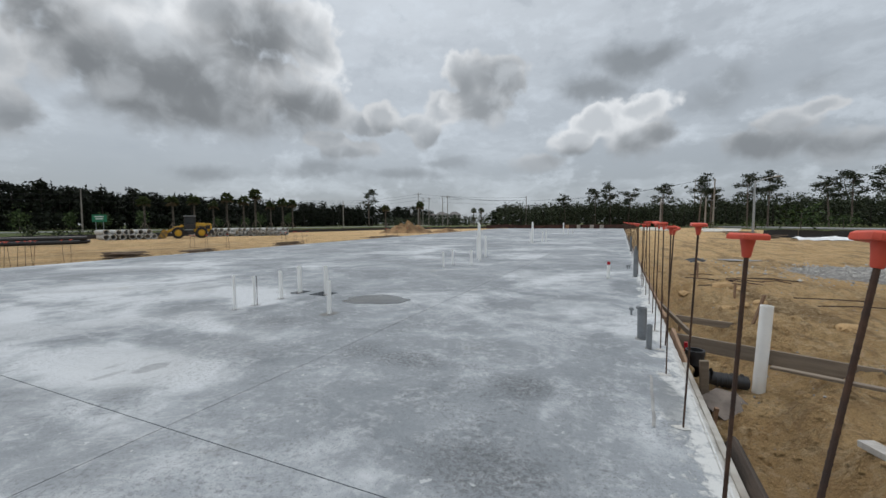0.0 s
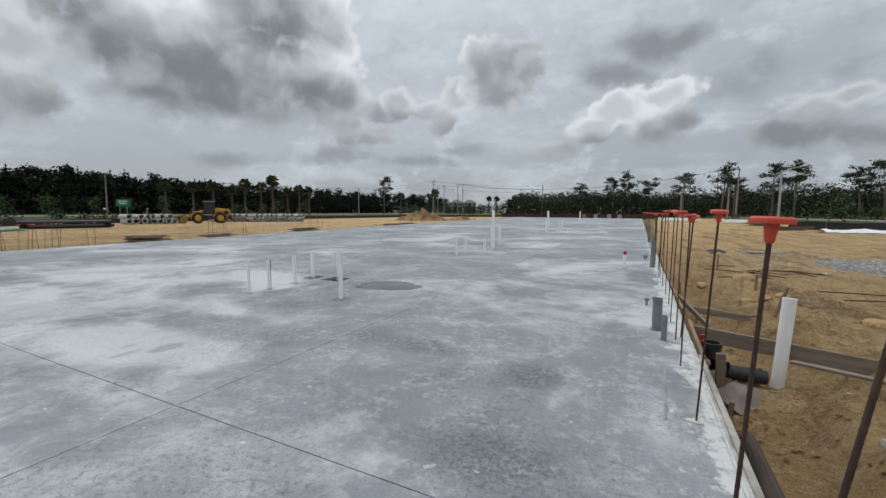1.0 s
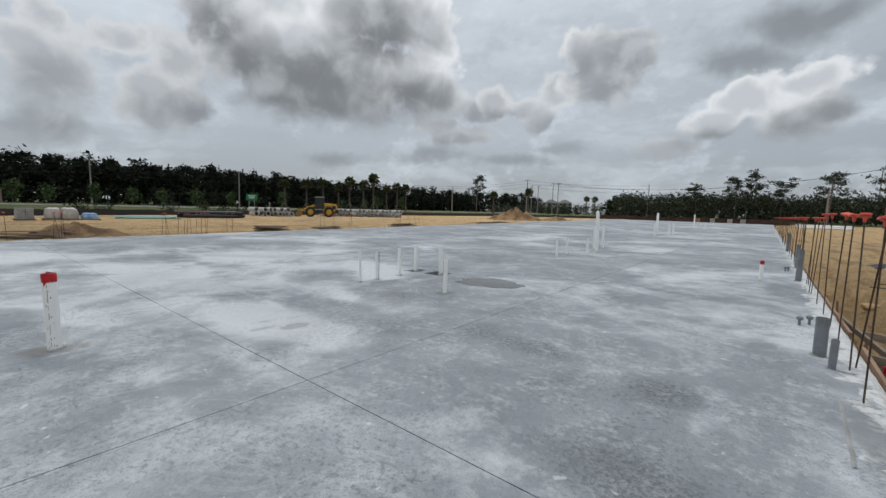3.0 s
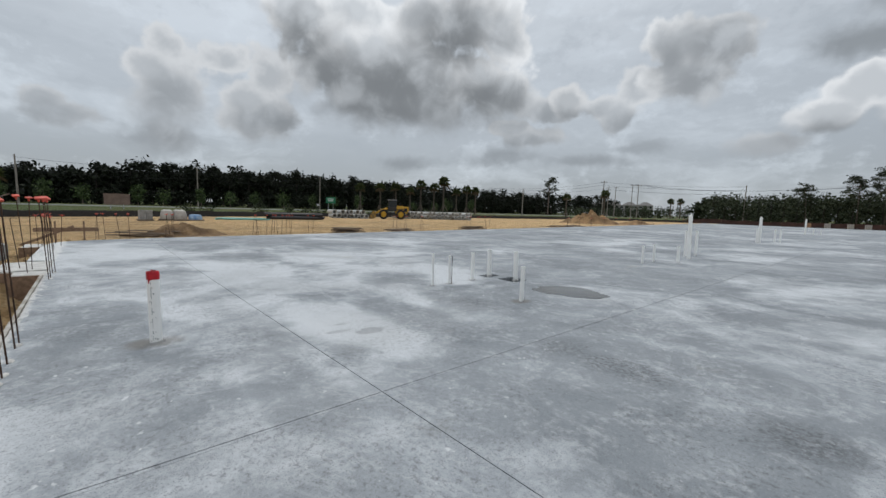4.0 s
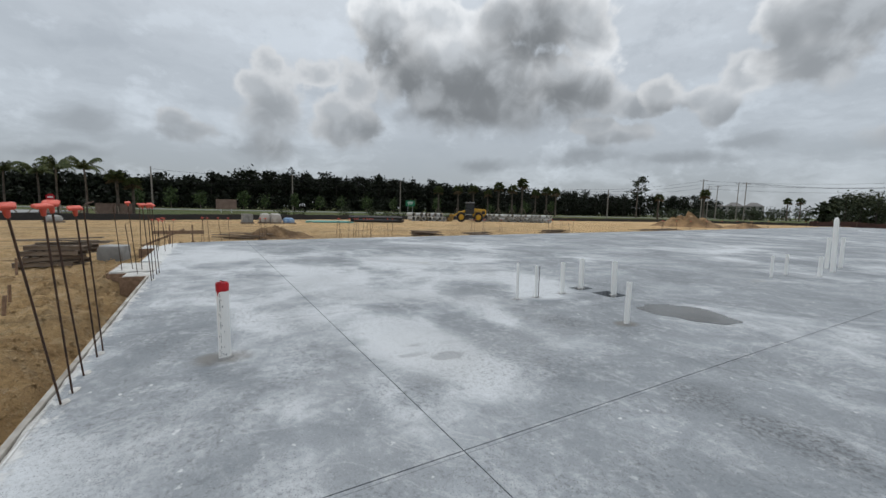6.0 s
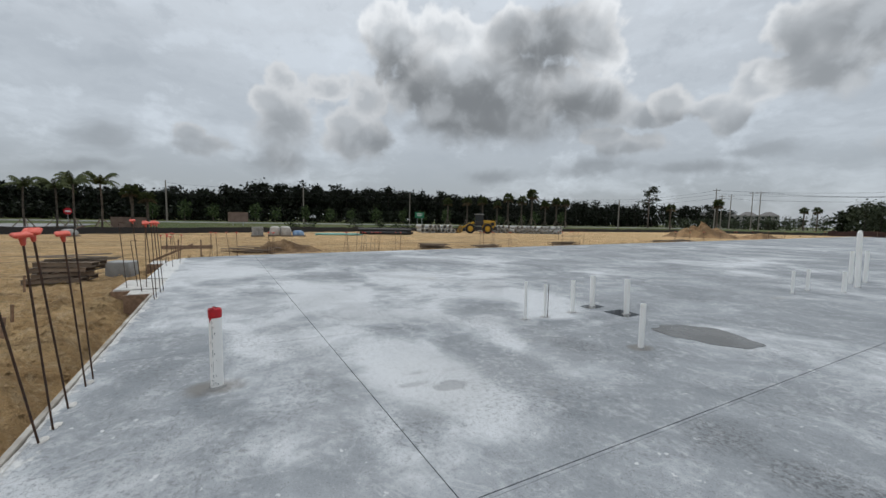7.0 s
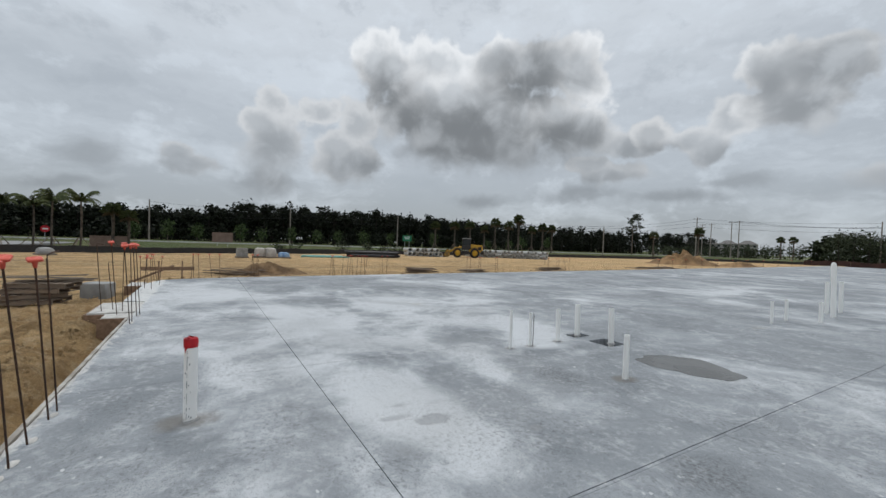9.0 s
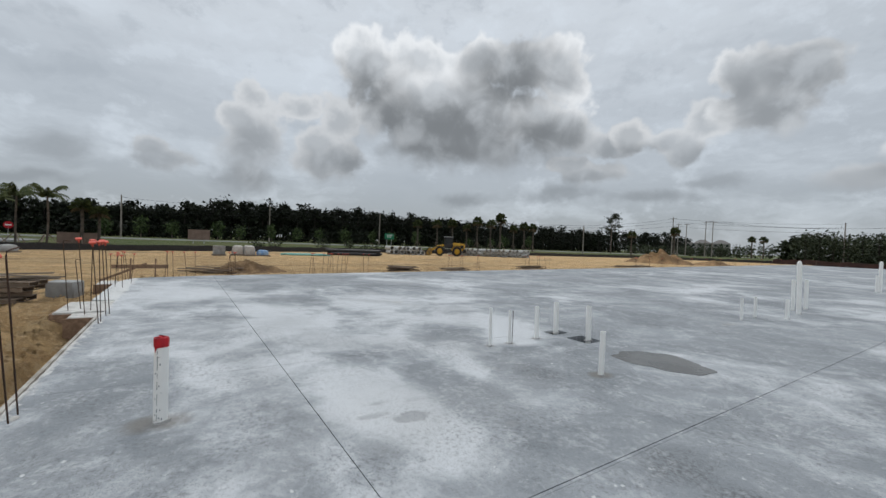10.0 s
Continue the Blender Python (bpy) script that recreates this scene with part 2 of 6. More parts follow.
class Shader:
    """Short node building for one material."""

    def __init__(self, name, rough=0.8, metal=0.0, spec=0.4):
        self.mat = bpy.data.materials.new(name)
        self.mat.use_nodes = True
        self.t = self.mat.node_tree
        self.b = self.t.nodes["Principled BSDF"]
        self.b.inputs["Roughness"].default_value = rough
        self.b.inputs["Metallic"].default_value = metal
        self.b.inputs["Specular IOR Level"].default_value = spec
        self.co = self.t.nodes.new("ShaderNodeTexCoord").outputs["Object"]

    def put(self, a, socket):
        if isinstance(a, bpy.types.NodeSocket):
            self.t.links.new(a, socket)
        else:
            socket.default_value = a

    def noise(self, scale, detail=6, rough=0.55, distort=0.0, stretch=None):
        n = self.t.nodes.new("ShaderNodeTexNoise")
        vec = self.co
        if stretch:
            mp = self.t.nodes.new("ShaderNodeMapping")
            self.t.links.new(vec, mp.inputs[0])
            mp.inputs["Scale"].default_value = stretch
            vec = mp.outputs[0]
        self.t.links.new(vec, n.inputs["Vector"])
        n.inputs["Scale"].default_value, n.inputs["Detail"].default_value = scale, detail
        n.inputs["Roughness"].default_value, n.inputs["Distortion"].default_value = rough, distort
        return n.outputs[0]

    def cells(self, scale, feature="F1"):
        n = self.t.nodes.new("ShaderNodeTexVoronoi")
        n.feature = feature
        self.t.links.new(self.co, n.inputs["Vector"])
        n.inputs["Scale"].default_value = scale
        return n.outputs["Distance"]

    def ramp(self, v, lo, hi, a=0.0, b=1.0):
        n = self.t.nodes.new("ShaderNodeMapRange")
        n.interpolation_type = "SMOOTHSTEP"
        self.put(v, n.inputs[0])
        for i, x in enumerate((lo, hi, a, b)):
            n.inputs[i + 1].default_value = x
        return n.outputs[0]

    def math(self, op, a, b=0.0, c=0.0):
        n = self.t.nodes.new("ShaderNodeMath")
        n.operation = op
        for i, x in enumerate((a, b, c)):
            self.put(x, n.inputs[i])
        return n.outputs[0]

    def mix(self, f, a, b, blend="MIX"):
        n = self.t.nodes.new("ShaderNodeMix")
        n.data_type, n.blend_type = "RGBA", blend
        self.put(f, n.inputs[0])
        self.put((*a, 1) if isinstance(a, tuple) and len(a) == 3 else a, n.inputs[6])
        self.put((*b, 1) if isinstance(b, tuple) and len(b) == 3 else b, n.inputs[7])
        return n.outputs[2]

    def attr(self, name):
        n = self.t.nodes.new("ShaderNodeAttribute")
        n.attribute_name = name
        return n.outputs["Fac"]

    def rand(self):
        return self.t.nodes.new("ShaderNodeObjectInfo").outputs["Random"]

    def island(self):
        return self.t.nodes.new("ShaderNodeNewGeometry").outputs["Random Per Island"]

    def blob(self, x, y, rx, ry, wobble=None):
        """A soft mask round a place on the ground."""
        s = self.t.nodes.new("ShaderNodeSeparateXYZ")
        self.t.links.new(self.co, s.inputs[0])
        u = self.math("DIVIDE", self.math("SUBTRACT", s.outputs[0], x), rx)
        v = self.math("DIVIDE", self.math("SUBTRACT", s.outputs[1], y), ry)
        d = self.math("ADD", self.math("MULTIPLY", u, u), self.math("MULTIPLY", v, v))
        if wobble is not None:
            d = self.math("MULTIPLY_ADD", self.math("SUBTRACT", wobble, 0.5), 2.4, d)
        return self.ramp(d, 1.3, 0.1)

    def done(self, colour, height=None, strength=0.3, dist=0.02, rough=None):
        self.put((*colour, 1) if isinstance(colour, tuple) and len(colour) == 3 else colour, self.b.inputs["Base Color"])
        if rough is not None:
            self.put(rough, self.b.inputs["Roughness"])
        if height is not None:
            n = self.t.nodes.new("ShaderNodeBump")
            n.inputs["Strength"].default_value, n.inputs["Distance"].default_value = strength, dist
            self.put(height, n.inputs["Height"])
            self.t.links.new(n.outputs[0], self.b.inputs["Normal"])
        return self.mat


def plain(name, a, b, scale, rough=0.7, metal=0.0, fine=8.0, bump=0.25, dist=0.005, stretch=None, vary=0.0):
    """A worn surface between two colours, at two scales."""
    s = Shader(name, rough, metal)
    n1, n2 = s.noise(scale, 6, stretch=stretch), s.noise(scale * fine, 4, stretch=stretch)
    c = s.mix(s.ramp(n1, 0.35, 0.65), a, b)
    c = s.mix(s.ramp(n2, 0.5, 0.75, 0.0, 0.45), c, tuple(x * 0.6 for x in a))
    if vary:
        c = s.mix(s.math("MULTIPLY", s.rand(), vary), c, tuple(x * 0.45 for x in a))
    return s.done(c, n2, bump, dist, s.ramp(n1, 0.3, 0.7, rough - 0.1, min(1, rough + 0.1)))


def leafy(name, a, b):
    """Foliage whose clumps differ."""
    s = Shader(name, 0.75, 0.0, 0.2)
    return s.done(s.mix(s.island(), a, b))


# ---------------------------------------------------------------- materials
PALE_PATCHES = [(-2.29, 2.59, 0.4, 0.36), (-5.78, 3.12, 1.0, 0.5), (-5.86, 4.95, 1.5, 0.6), (-3.3, 5.93, 2.0, 0.8), (-1.45, 6.97, 1.0, 0.6), (-4.67, 7.73, 0.75, 1.6), (-10.63, 4.06, 2.2, 1.6),
                (-14.3, 0.9, 3.0, 1.0), (-4.5, 3.47, 0.4, 0.5), (-7.1, 7.0, 0.9, 1.2), (-3.23, 4.19, 0.5, 0.6), (-3.25, 8.77, 0.6, 1.1), (-8.2, 10.5, 2.4, 0.7)]
DARK_PATCHES = [(-1.45, 4.31, 0.3, 0.4), (-1.39, 2.94, 0.5, 0.4), (-4.2, 1.87, 0.8, 0.3), (-5.53, 3.95, 1.0, 0.4), (-0.8, 3.77, 0.28, 0.9), (-2.26, 5.2, 0.8, 0.35), (-5.96, 5.5, 0.9, 0.7),
                (-3.5, 6.2, 0.45, 0.5), (-8.25, 5.5, 0.7, 0.7), (-5.8, 0.4, 0.9, 0.35), (-16.4, 3.2, 1.3, 0.8), (-12.9, 3.85, 1.0, 0.8), (-5.3, 11.5, 0.8, 1.2), (-7.4, 0.75, 1.2, 0.5), (-4.6, 0.9, 1.2, 0.6), (-2.6, 1.5, 0.9, 0.5), (-0.9, 2.2, 0.6, 0.6)]


def concrete_slab():
    s = Shader("slab_concrete", 0.8, 0.0, 0.35)
    big, mid, small = s.noise(0.16, 8, 0.58, 0.8), s.noise(0.5, 10, 0.62, 0.6), s.noise(2.6, 11, 0.70, 0.3)
    grain, fine = s.noise(30, 7, 0.75), s.noise(110, 4, 0.75)
    c = s.mix(s.ramp(mid, 0.32, 0.64), (0.195, 0.214, 0.231), (0.300, 0.323, 0.344))
    # salt bloom: broad pale clouds with crisp ragged rims
    f = s.math("ADD", s.math("MULTIPLY", big, 1.2), s.math("MULTIPLY", mid, 0.6))
    f = s.math("MULTIPLY_ADD", small, 0.34, f)
    wobble = s.noise(0.95, 11, 0.72, 0.4)
    pale = None
    for x, y, rx, ry in PALE_PATCHES:
        m = s.blob(x, y, rx * 1.25, ry * 1.25, wobble)
        pale = m if pale is None else s.math("MAXIMUM", pale, m)
    f = s.math("MULTIPLY_ADD", pale, 0.085, f)
    damp = s.ramp(s.noise(0.24, 8, 0.6, 1.0), 0.52, 0.64)
    dark = None
    for x, y, rx, ry in DARK_PATCHES:
        m = s.blob(x, y, rx * 1.25, ry * 1.25, wobble)
        dark = m if dark is None else s.math("MAXIMUM", dark, m)
    f = s.math("MULTIPLY_ADD", dark, -0.13, f)
    c = s.mix(s.ramp(f, 1.03, 1.16, 0.0, 0.7), c, (0.405, 0.43, 0.452))
    c = s.mix(s.ramp(f, 1.13, 1.24, 0.0, 0.9), c, (0.56, 0.585, 0.607))
    # damp dark drifts
    darkening = s.math("MAXIMUM", s.math("MULTIPLY", damp, 0.42), s.math("MULTIPLY", dark, 0.45))
    c = s.mix(darkening, c, (0.19, 0.208, 0.224))
    # thin chalky scum in curling trails
    trail = s.noise(0.75, 9, 0.62, 2.2)
    trail = s.ramp(s.math("ABSOLUTE", s.math("SUBTRACT", trail, 0.5)), 0.028, 0.004)
    c = s.mix(s.math("MULTIPLY", trail, s.ramp(mid, 0.42, 0.62, 0.0, 0.28)), c, (0.52, 0.54, 0.55))
    # salt flecks and exposed grit
    c = s.mix(s.math("MULTIPLY", s.ramp(small, 0.46, 0.58), s.ramp(s.noise(11, 9, 0.74), 0.44, 0.60, 0.0, 0.45)), c, (0.52, 0.54, 0.555))
    grit = s.math("MULTIPLY", s.ramp(s.noise(0.9, 9, 0.68), 0.40, 0.60), s.ramp(s.noise(20, 8, 0.8), 0.50, 0.60))
    c = s.mix(s.math("MULTIPLY", grit, 0.55), c, (0.085, 0.088, 0.092))
    c = s.mix(s.ramp(s.noise(0.7, 6, 0.6), 0.64, 0.76, 0.0, 0.3), c, (0.34, 0.305, 0.215))
    c = s.mix(s.ramp(fine, 0.56, 0.72, 0.0, 0.55), c, (0.10, 0.102, 0.107))
    c = s.mix(s.ramp(s.noise(60, 3, 0.6), 0.64, 0.72, 0.0, 0.7), c, (0.50, 0.505, 0.50))
    c = s.mix(s.ramp(s.noise(44, 8, 0.85), 0.52, 0.60, 0.0, 0.34), c, (0.115, 0.12, 0.128))
    c = s.mix(s.ramp(s.noise(24, 8, 0.85), 0.54, 0.62, 0.0, 0.26), c, (0.54, 0.555, 0.565))
    pits = s.math("MULTIPLY", s.ramp(s.cells(30), 0.20, 0.10), s.ramp(s.noise(4, 8, 0.75), 0.45, 0.60))
    c = s.mix(s.math("MULTIPLY", pits, 0.55), c, (0.085, 0.088, 0.093))
    chips = s.math("MULTIPLY", s.ramp(s.cells(62), 0.26, 0.14), s.ramp(s.noise(1.3, 8, 0.7), 0.40, 0.58, 0.2, 0.9))
    c = s.mix(chips, c, (0.12, 0.124, 0.13))
    flakes = s.math("MULTIPLY", s.ramp(s.noise(7.5, 5, 0.6), 0.66, 0.69), s.ramp(mid, 0.40, 0.55, 0.2, 0.8))
    c = s.mix(flakes, c, (0.58, 0.595, 0.60))
    # spalled, scuffed spots
    spall = None
    for x, y, rx, ry in ((-2.8, 4.5, 0.5, 0.3), (-1.42, 4.25, 0.28, 0.3), (-1.35, 2.9, 0.5, 0.3), (-5.7, 5.3, 0.5, 0.3), (-0.9, 2.5, 0.4, 0.3), (-3.5, 4.6, 0.3, 0.35)):
        m = s.blob(x, y, rx, ry, s.noise(2.2, 10, 0.75))
        spall = m if spall is None else s.math("MAXIMUM", spall, m)
    c = s.mix(s.math("MULTIPLY", spall, s.ramp(s.noise(26, 8, 0.8), 0.47, 0.58, 0.0, 0.75)), c, (0.10, 0.104, 0.11))
    # footprints pressed in while soft, with chalky rims and their shade painted dark
    halo = s.blob(-5.4, 3.05, 0.95, 0.6, small)
    c = s.mix(s.math("MULTIPLY", halo, 0.22), c, (0.52, 0.53, 0.53))
    edge_n = s.noise(6, 5, 0.6)
    div = None
    for x, y, rx, ry, k in ((-5.25, 3.15, 0.13, 0.19, 1.0), (-5.42, 2.85, 0.07, 0.22, 0.55), (-5.68, 3.02, 0.05, 0.16, 0.5), (-5.60, 3.38, 0.06, 0.17, 0.35), (-4.67, 3.93, 0.08, 0.10, 0.6)):
        m = s.math("MULTIPLY", s.blob(x, y, rx, ry, edge_n), k)
        div = m if div is None else s.math("MAXIMUM", div, m)
    c = s.mix(s.ramp(div, 0.1, 0.75, 0.0, 0.55), c, (0.22, 0.228, 0.234))
    # rust and grime round the feet of the risers
    for x, y, r in ((-7.0, 5.6, 0.09), (-7.0, 6.03, 0.09), (-7.05, 6.74, 0.1), (-5.185, 5.995, 0.15), (-6.2, 1.16, 0.22)):
        c = s.mix(s.math("MULTIPLY", s.blob(x, y, r, r * 1.3, small), 0.65), c, (0.15, 0.135, 0.115))
    # laitance and splashed grout along the two near edges
    sx = s.t.nodes.new("ShaderNodeSeparateXYZ")
    s.t.links.new(s.co, sx.inputs[0])
    ragged = s.noise(3.2, 10, 0.74, 0.5)
    ex = s.math("MULTIPLY_ADD", ragged, 1.3, sx.outputs[0])
    ey = s.math("MULTIPLY_ADD", ragged, -0.75, sx.outputs[1])
    edge = s.math("MAXIMUM", s.ramp(ex, 0.44, 0.54), s.ramp(ey, -0.31, -0.37))
    c = s.mix(s.math("MULTIPLY", edge, s.ramp(s.noise(9, 10, 0.72), 0.38, 0.52, 0.15, 0.9)), c, (0.60, 0.605, 0.59))
    key = s.math("MULTIPLY", s.blob(-0.19, 4.45, 0.13, 0.55, small), 0.7)
    c = s.mix(key, c, (0.20, 0.212, 0.218))
    h = s.math("MULTIPLY_ADD", fine, 0.35, s.math("MULTIPLY", grain, 0.9))
    h = s.math("MULTIPLY_ADD", s.math("MULTIPLY", spall, grain), 2.5, h)
    h = s.math("MULTIPLY_ADD", edge, 0.8, h)
    h = s.math("MULTIPLY_ADD", div, -5.0, h)
    return s.done(c, h, 0.6, 0.007, s.ramp(damp, 0.0, 1.0, 0.86, 0.55))


def site_ground():
    s = Shader("site_ground", 0.95, 0.0, 0.2)
    big, mid, fine = s.noise(0.07, 6, 0.6, 0.5), s.noise(0.9, 8, 0.65), s.noise(14, 6, 0.7)
    c = s.mix(s.ramp(mid, 0.34, 0.66), (0.56, 0.36, 0.168), (0.77, 0.535, 0.275))
    c = s.mix(s.ramp(big, 0.45, 0.65, 0.0, 0.4), c, (0.36, 0.235, 0.115))
    c = s.mix(s.ramp(s.noise(0.25, 6), 0.55, 0.7, 0.0, 0.5), c, (0.58, 0.435, 0.255))
    tracks = s.noise(0.8, 6, 0.6, 0.3, stretch=(1.0, 0.16, 1.0))
    c = s.mix(s.ramp(tracks, 0.52, 0.66, 0.0, 0.62), c, (0.19, 0.128, 0.066))
    ruts = s.noise(1.6, 7, 0.65, 0.6, stretch=(1.0, 0.09, 1.0))
    c = s.mix(s.ramp(ruts, 0.55, 0.63, 0.0, 0.4), c, (0.16, 0.105, 0.055))
    c = s.mix(s.ramp(fine, 0.55, 0.72, 0.0, 0.5), c, (0.14, 0.09, 0.045))
    c = s.mix(s.ramp(s.cells(9), 0.10, 0.03, 0.0, 0.5), c, (0.55, 0.47, 0.35))
    crumb = s.noise(3.4, 10, 0.75)
    c = s.mix(s.ramp(crumb, 0.53, 0.62, 0.0, 0.5), c, (0.23, 0.15, 0.073))
    c = s.mix(s.ramp(s.noise(5.5, 9, 0.75), 0.50, 0.60, 0.0, 0.55), c, (0.78, 0.60, 0.37))
    c = s.mix(s.ramp(s.noise(42, 5, 0.8), 0.53, 0.62, 0.0, 0.42), c, (0.17, 0.108, 0.052))
    c = s.mix(s.ramp(s.cells(26), 0.16, 0.07, 0.0, 0.55), c, (0.80, 0.68, 0.50))
    # darker brown sand where the ground is low or steep
    darkening = s.attr("darkening")
    c = s.mix(s.math("MULTIPLY", darkening, s.ramp(mid, 0.3, 0.65, 0.1, 0.5)), c, (0.31, 0.2, 0.095))
    stone = s.mix(s.ramp(s.cells(7), 0.1, 0.6), (0.62, 0.60, 0.57), (0.34, 0.325, 0.305))
    c = s.mix(s.ramp(s.math("MULTIPLY_ADD", mid, 0.7, s.attr("gravel")), 0.7, 0.95), c, stone)
    gn = s.noise(5, 8, 0.75)
    grass = s.mix(s.ramp(gn, 0.35, 0.65), (0.045, 0.07, 0.02), (0.12, 0.145, 0.055))
    grass = s.mix(s.ramp(big, 0.4, 0.6, 0.0, 0.4), grass, (0.17, 0.15, 0.07))
    c = s.mix(s.ramp(s.math("MULTIPLY_ADD", mid, 0.35, s.attr("grass")), 0.5, 0.8), c, grass)
    h = s.math("MULTIPLY_ADD", crumb, 0.8, s.math("MULTIPLY_ADD", fine, 0.5, mid))
    h = s.math("MULTIPLY_ADD", s.noise(38, 6, 0.75), 0.25, h)
    return s.done(c, h, 1.0, 0.3)


def white_plastic():
    s = Shader("white_pvc", 0.38, 0.0, 0.4)
    c = s.mix(s.ramp(s.noise(2.2, 5), 0.4, 0.65), (0.86, 0.855, 0.83), (0.79, 0.78, 0.745))
    c = s.mix(s.ramp(s.noise(16, 7, 0.7), 0.60, 0.70, 0.0, 0.5), c, (0.40, 0.36, 0.30))
    return s.done(c, s.noise(30, 3), 0.05, 0.002)


M_PVC = white_plastic()
M_SLAB = concrete_slab()
M_GROUND = site_ground()
M_BAR = plain("rusted_steel", (0.10, 0.055, 0.035), (0.055, 0.04, 0.035), 9, 0.75, 0.35, fine=6, bump=0.6, dist=0.004)
M_CAP = plain("orange_plastic", (0.68, 0.098, 0.058), (0.60, 0.088, 0.052), 6, 0.5, fine=3, bump=0.05, vary=0.2)
M_RED = plain("red_tape", (0.50, 0.012, 0.022), (0.36, 0.01, 0.018), 12, 0.45)
M_GREYPVC = plain("grey_conduit", (0.21, 0.225, 0.235), (0.16, 0.17, 0.18), 5, 0.5, bump=0.1)
M_BLACK = plain("black_plastic", (0.018, 0.018, 0.02), (0.03, 0.03, 0.032), 6, 0.45, bump=0.2)
M_DARKSOIL = plain("damp_soil", (0.045, 0.035, 0.028), (0.09, 0.07, 0.05), 8, 0.95, bump=0.8, dist=0.02)
M_WOOD = plain("weathered_lumber", (0.27, 0.215, 0.16), (0.19, 0.15, 0.115), 3, 0.85, fine=7, stretch=(0.6, 6, 6), vary=0.5)
M_FORM = plain("form_board", (0.33, 0.21, 0.135), (0.22, 0.14, 0.09), 2.5, 0.85, fine=8, stretch=(0.7, 5, 5), vary=0.3)
M_CONC = plain("grey_concrete", (0.36, 0.36, 0.35), (0.26, 0.26, 0.255), 3, 0.9, fine=12, bump=0.4, vary=0.25)
M_WHITECONC = plain("pale_grout", (0.60, 0.59, 0.56), (0.42, 0.41, 0.39), 5, 0.9, fine=9, bump=0.7, dist=0.02)
M_ROAD = plain("pale_asphalt", (0.28, 0.28, 0.275), (0.22, 0.22, 0.22), 0.3, 0.9, fine=30)
M_KERB = plain("kerb_concrete", (0.5, 0.5, 0.48), (0.4, 0.4, 0.38), 0.6, 0.9, fine=10)
M_YELLOW = plain("loader_yellow", (0.58, 0.33, 0.022), (0.46, 0.26, 0.022), 2, 0.45, bump=0.1)
M_WORNYELLOW = plain("worn_bucket_steel", (0.36, 0.21, 0.03), (0.10, 0.075, 0.05), 2.5, 0.7, bump=0.3)
M_DARKWOOD = plain("wet_dark_wood", (0.075, 0.055, 0.042), (0.035, 0.027, 0.022), 3, 0.8, fine=7, stretch=(0.6, 6, 6), bump=0.7, dist=0.01)
M_TYRE = plain("tyre_rubber", (0.02, 0.02, 0.02), (0.045, 0.04, 0.035), 3, 0.9)
M_GLASS = plain("dark_glass", (0.02, 0.025, 0.028), (0.03, 0.034, 0.036), 1, 0.08, bump=0.0)
M_TEAL = plain("teal_pipe", (0.16, 0.42, 0.40), (0.22, 0.50, 0.47), 3, 0.4, bump=0.1)
M_BLUE = plain("blue_tarp", (0.10, 0.22, 0.42), (0.30, 0.40, 0.52), 2, 0.5, bump=0.6, dist=0.04)
M_WRAP = plain("pale_wrap", (0.46, 0.44, 0.41), (0.34, 0.31, 0.28), 2, 0.5, bump=0.4, dist=0.03)
M_POLE = plain("weathered_pole", (0.22, 0.19, 0.16), (0.30, 0.27, 0.24), 1.5, 0.9, stretch=(5, 5, 0.6))
M_STEEL = plain("galvanised_steel", (0.45, 0.46, 0.47), (0.36, 0.37, 0.38), 2, 0.45, 0.8)
# brown palm bark, darkened further to carry the shade the trunks stand in
M_TRUNK = plain("palm_trunk", (0.12, 0.098, 0.078), (0.065, 0.052, 0.042), 3, 0.95, fine=5, bump=0.8, dist=0.04)
M_BARK = plain("pine_bark", (0.16, 0.125, 0.10), (0.10, 0.08, 0.065), 3, 0.95, fine=5, bump=0.8, dist=0.04)
# darker copy of the pine bark, with the woods' shade in its colour
M_SHADEBARK = plain("shaded_woods_bark", (0.05, 0.04, 0.034), (0.03, 0.025, 0.022), 3, 0.95, fine=5)
# near-black leaves: the dense crowns' self-shadow is put into the colour
M_SHADEPINE = leafy("shaded_pine_leaves", (0.004, 0.007, 0.004), (0.016, 0.022, 0.010))
# slash pines: lighter, greyer green with distance haze put into the colour
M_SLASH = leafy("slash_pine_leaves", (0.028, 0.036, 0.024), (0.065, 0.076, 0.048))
M_FROND = leafy("palm_fronds", (0.035, 0.05, 0.018), (0.10, 0.118, 0.045))
M_DRY = leafy("dry_fronds", (0.15, 0.11, 0.06), (0.09, 0.07, 0.04))
M_BUSH = leafy("bush_leaves", (0.022, 0.042, 0.012), (0.07, 0.10, 0.034))
M_OAK = leafy("broad_leaves", (0.022, 0.031, 0.017), (0.06, 0.072, 0.038))
M_GREEN = plain("sign_green", (0.02, 0.20, 0.10), (0.025, 0.17, 0.09), 2, 0.4, bump=0.0)
M_WHITE = plain("white_paint", (0.8, 0.8, 0.79), (0.7, 0.7, 0.69), 2, 0.6, bump=0.1)
M_BROWN = plain("brown_panel", (0.24, 0.165, 0.13), (0.19, 0.13, 0.105), 1.5, 0.8)
M_SHEET = plain("white_fabric", (0.80, 0.81, 0.82), (0.66, 0.67, 0.68), 1.2, 0.7, bump=0.7, dist=0.05)
M_ROOF = plain("roof_shingle", (0.13, 0.125, 0.12), (0.18, 0.17, 0.165), 1, 0.9)
M_STUCCO = plain("pale_stucco", (0.34, 0.33, 0.31), (0.28, 0.27, 0.26), 0.3, 0.9)


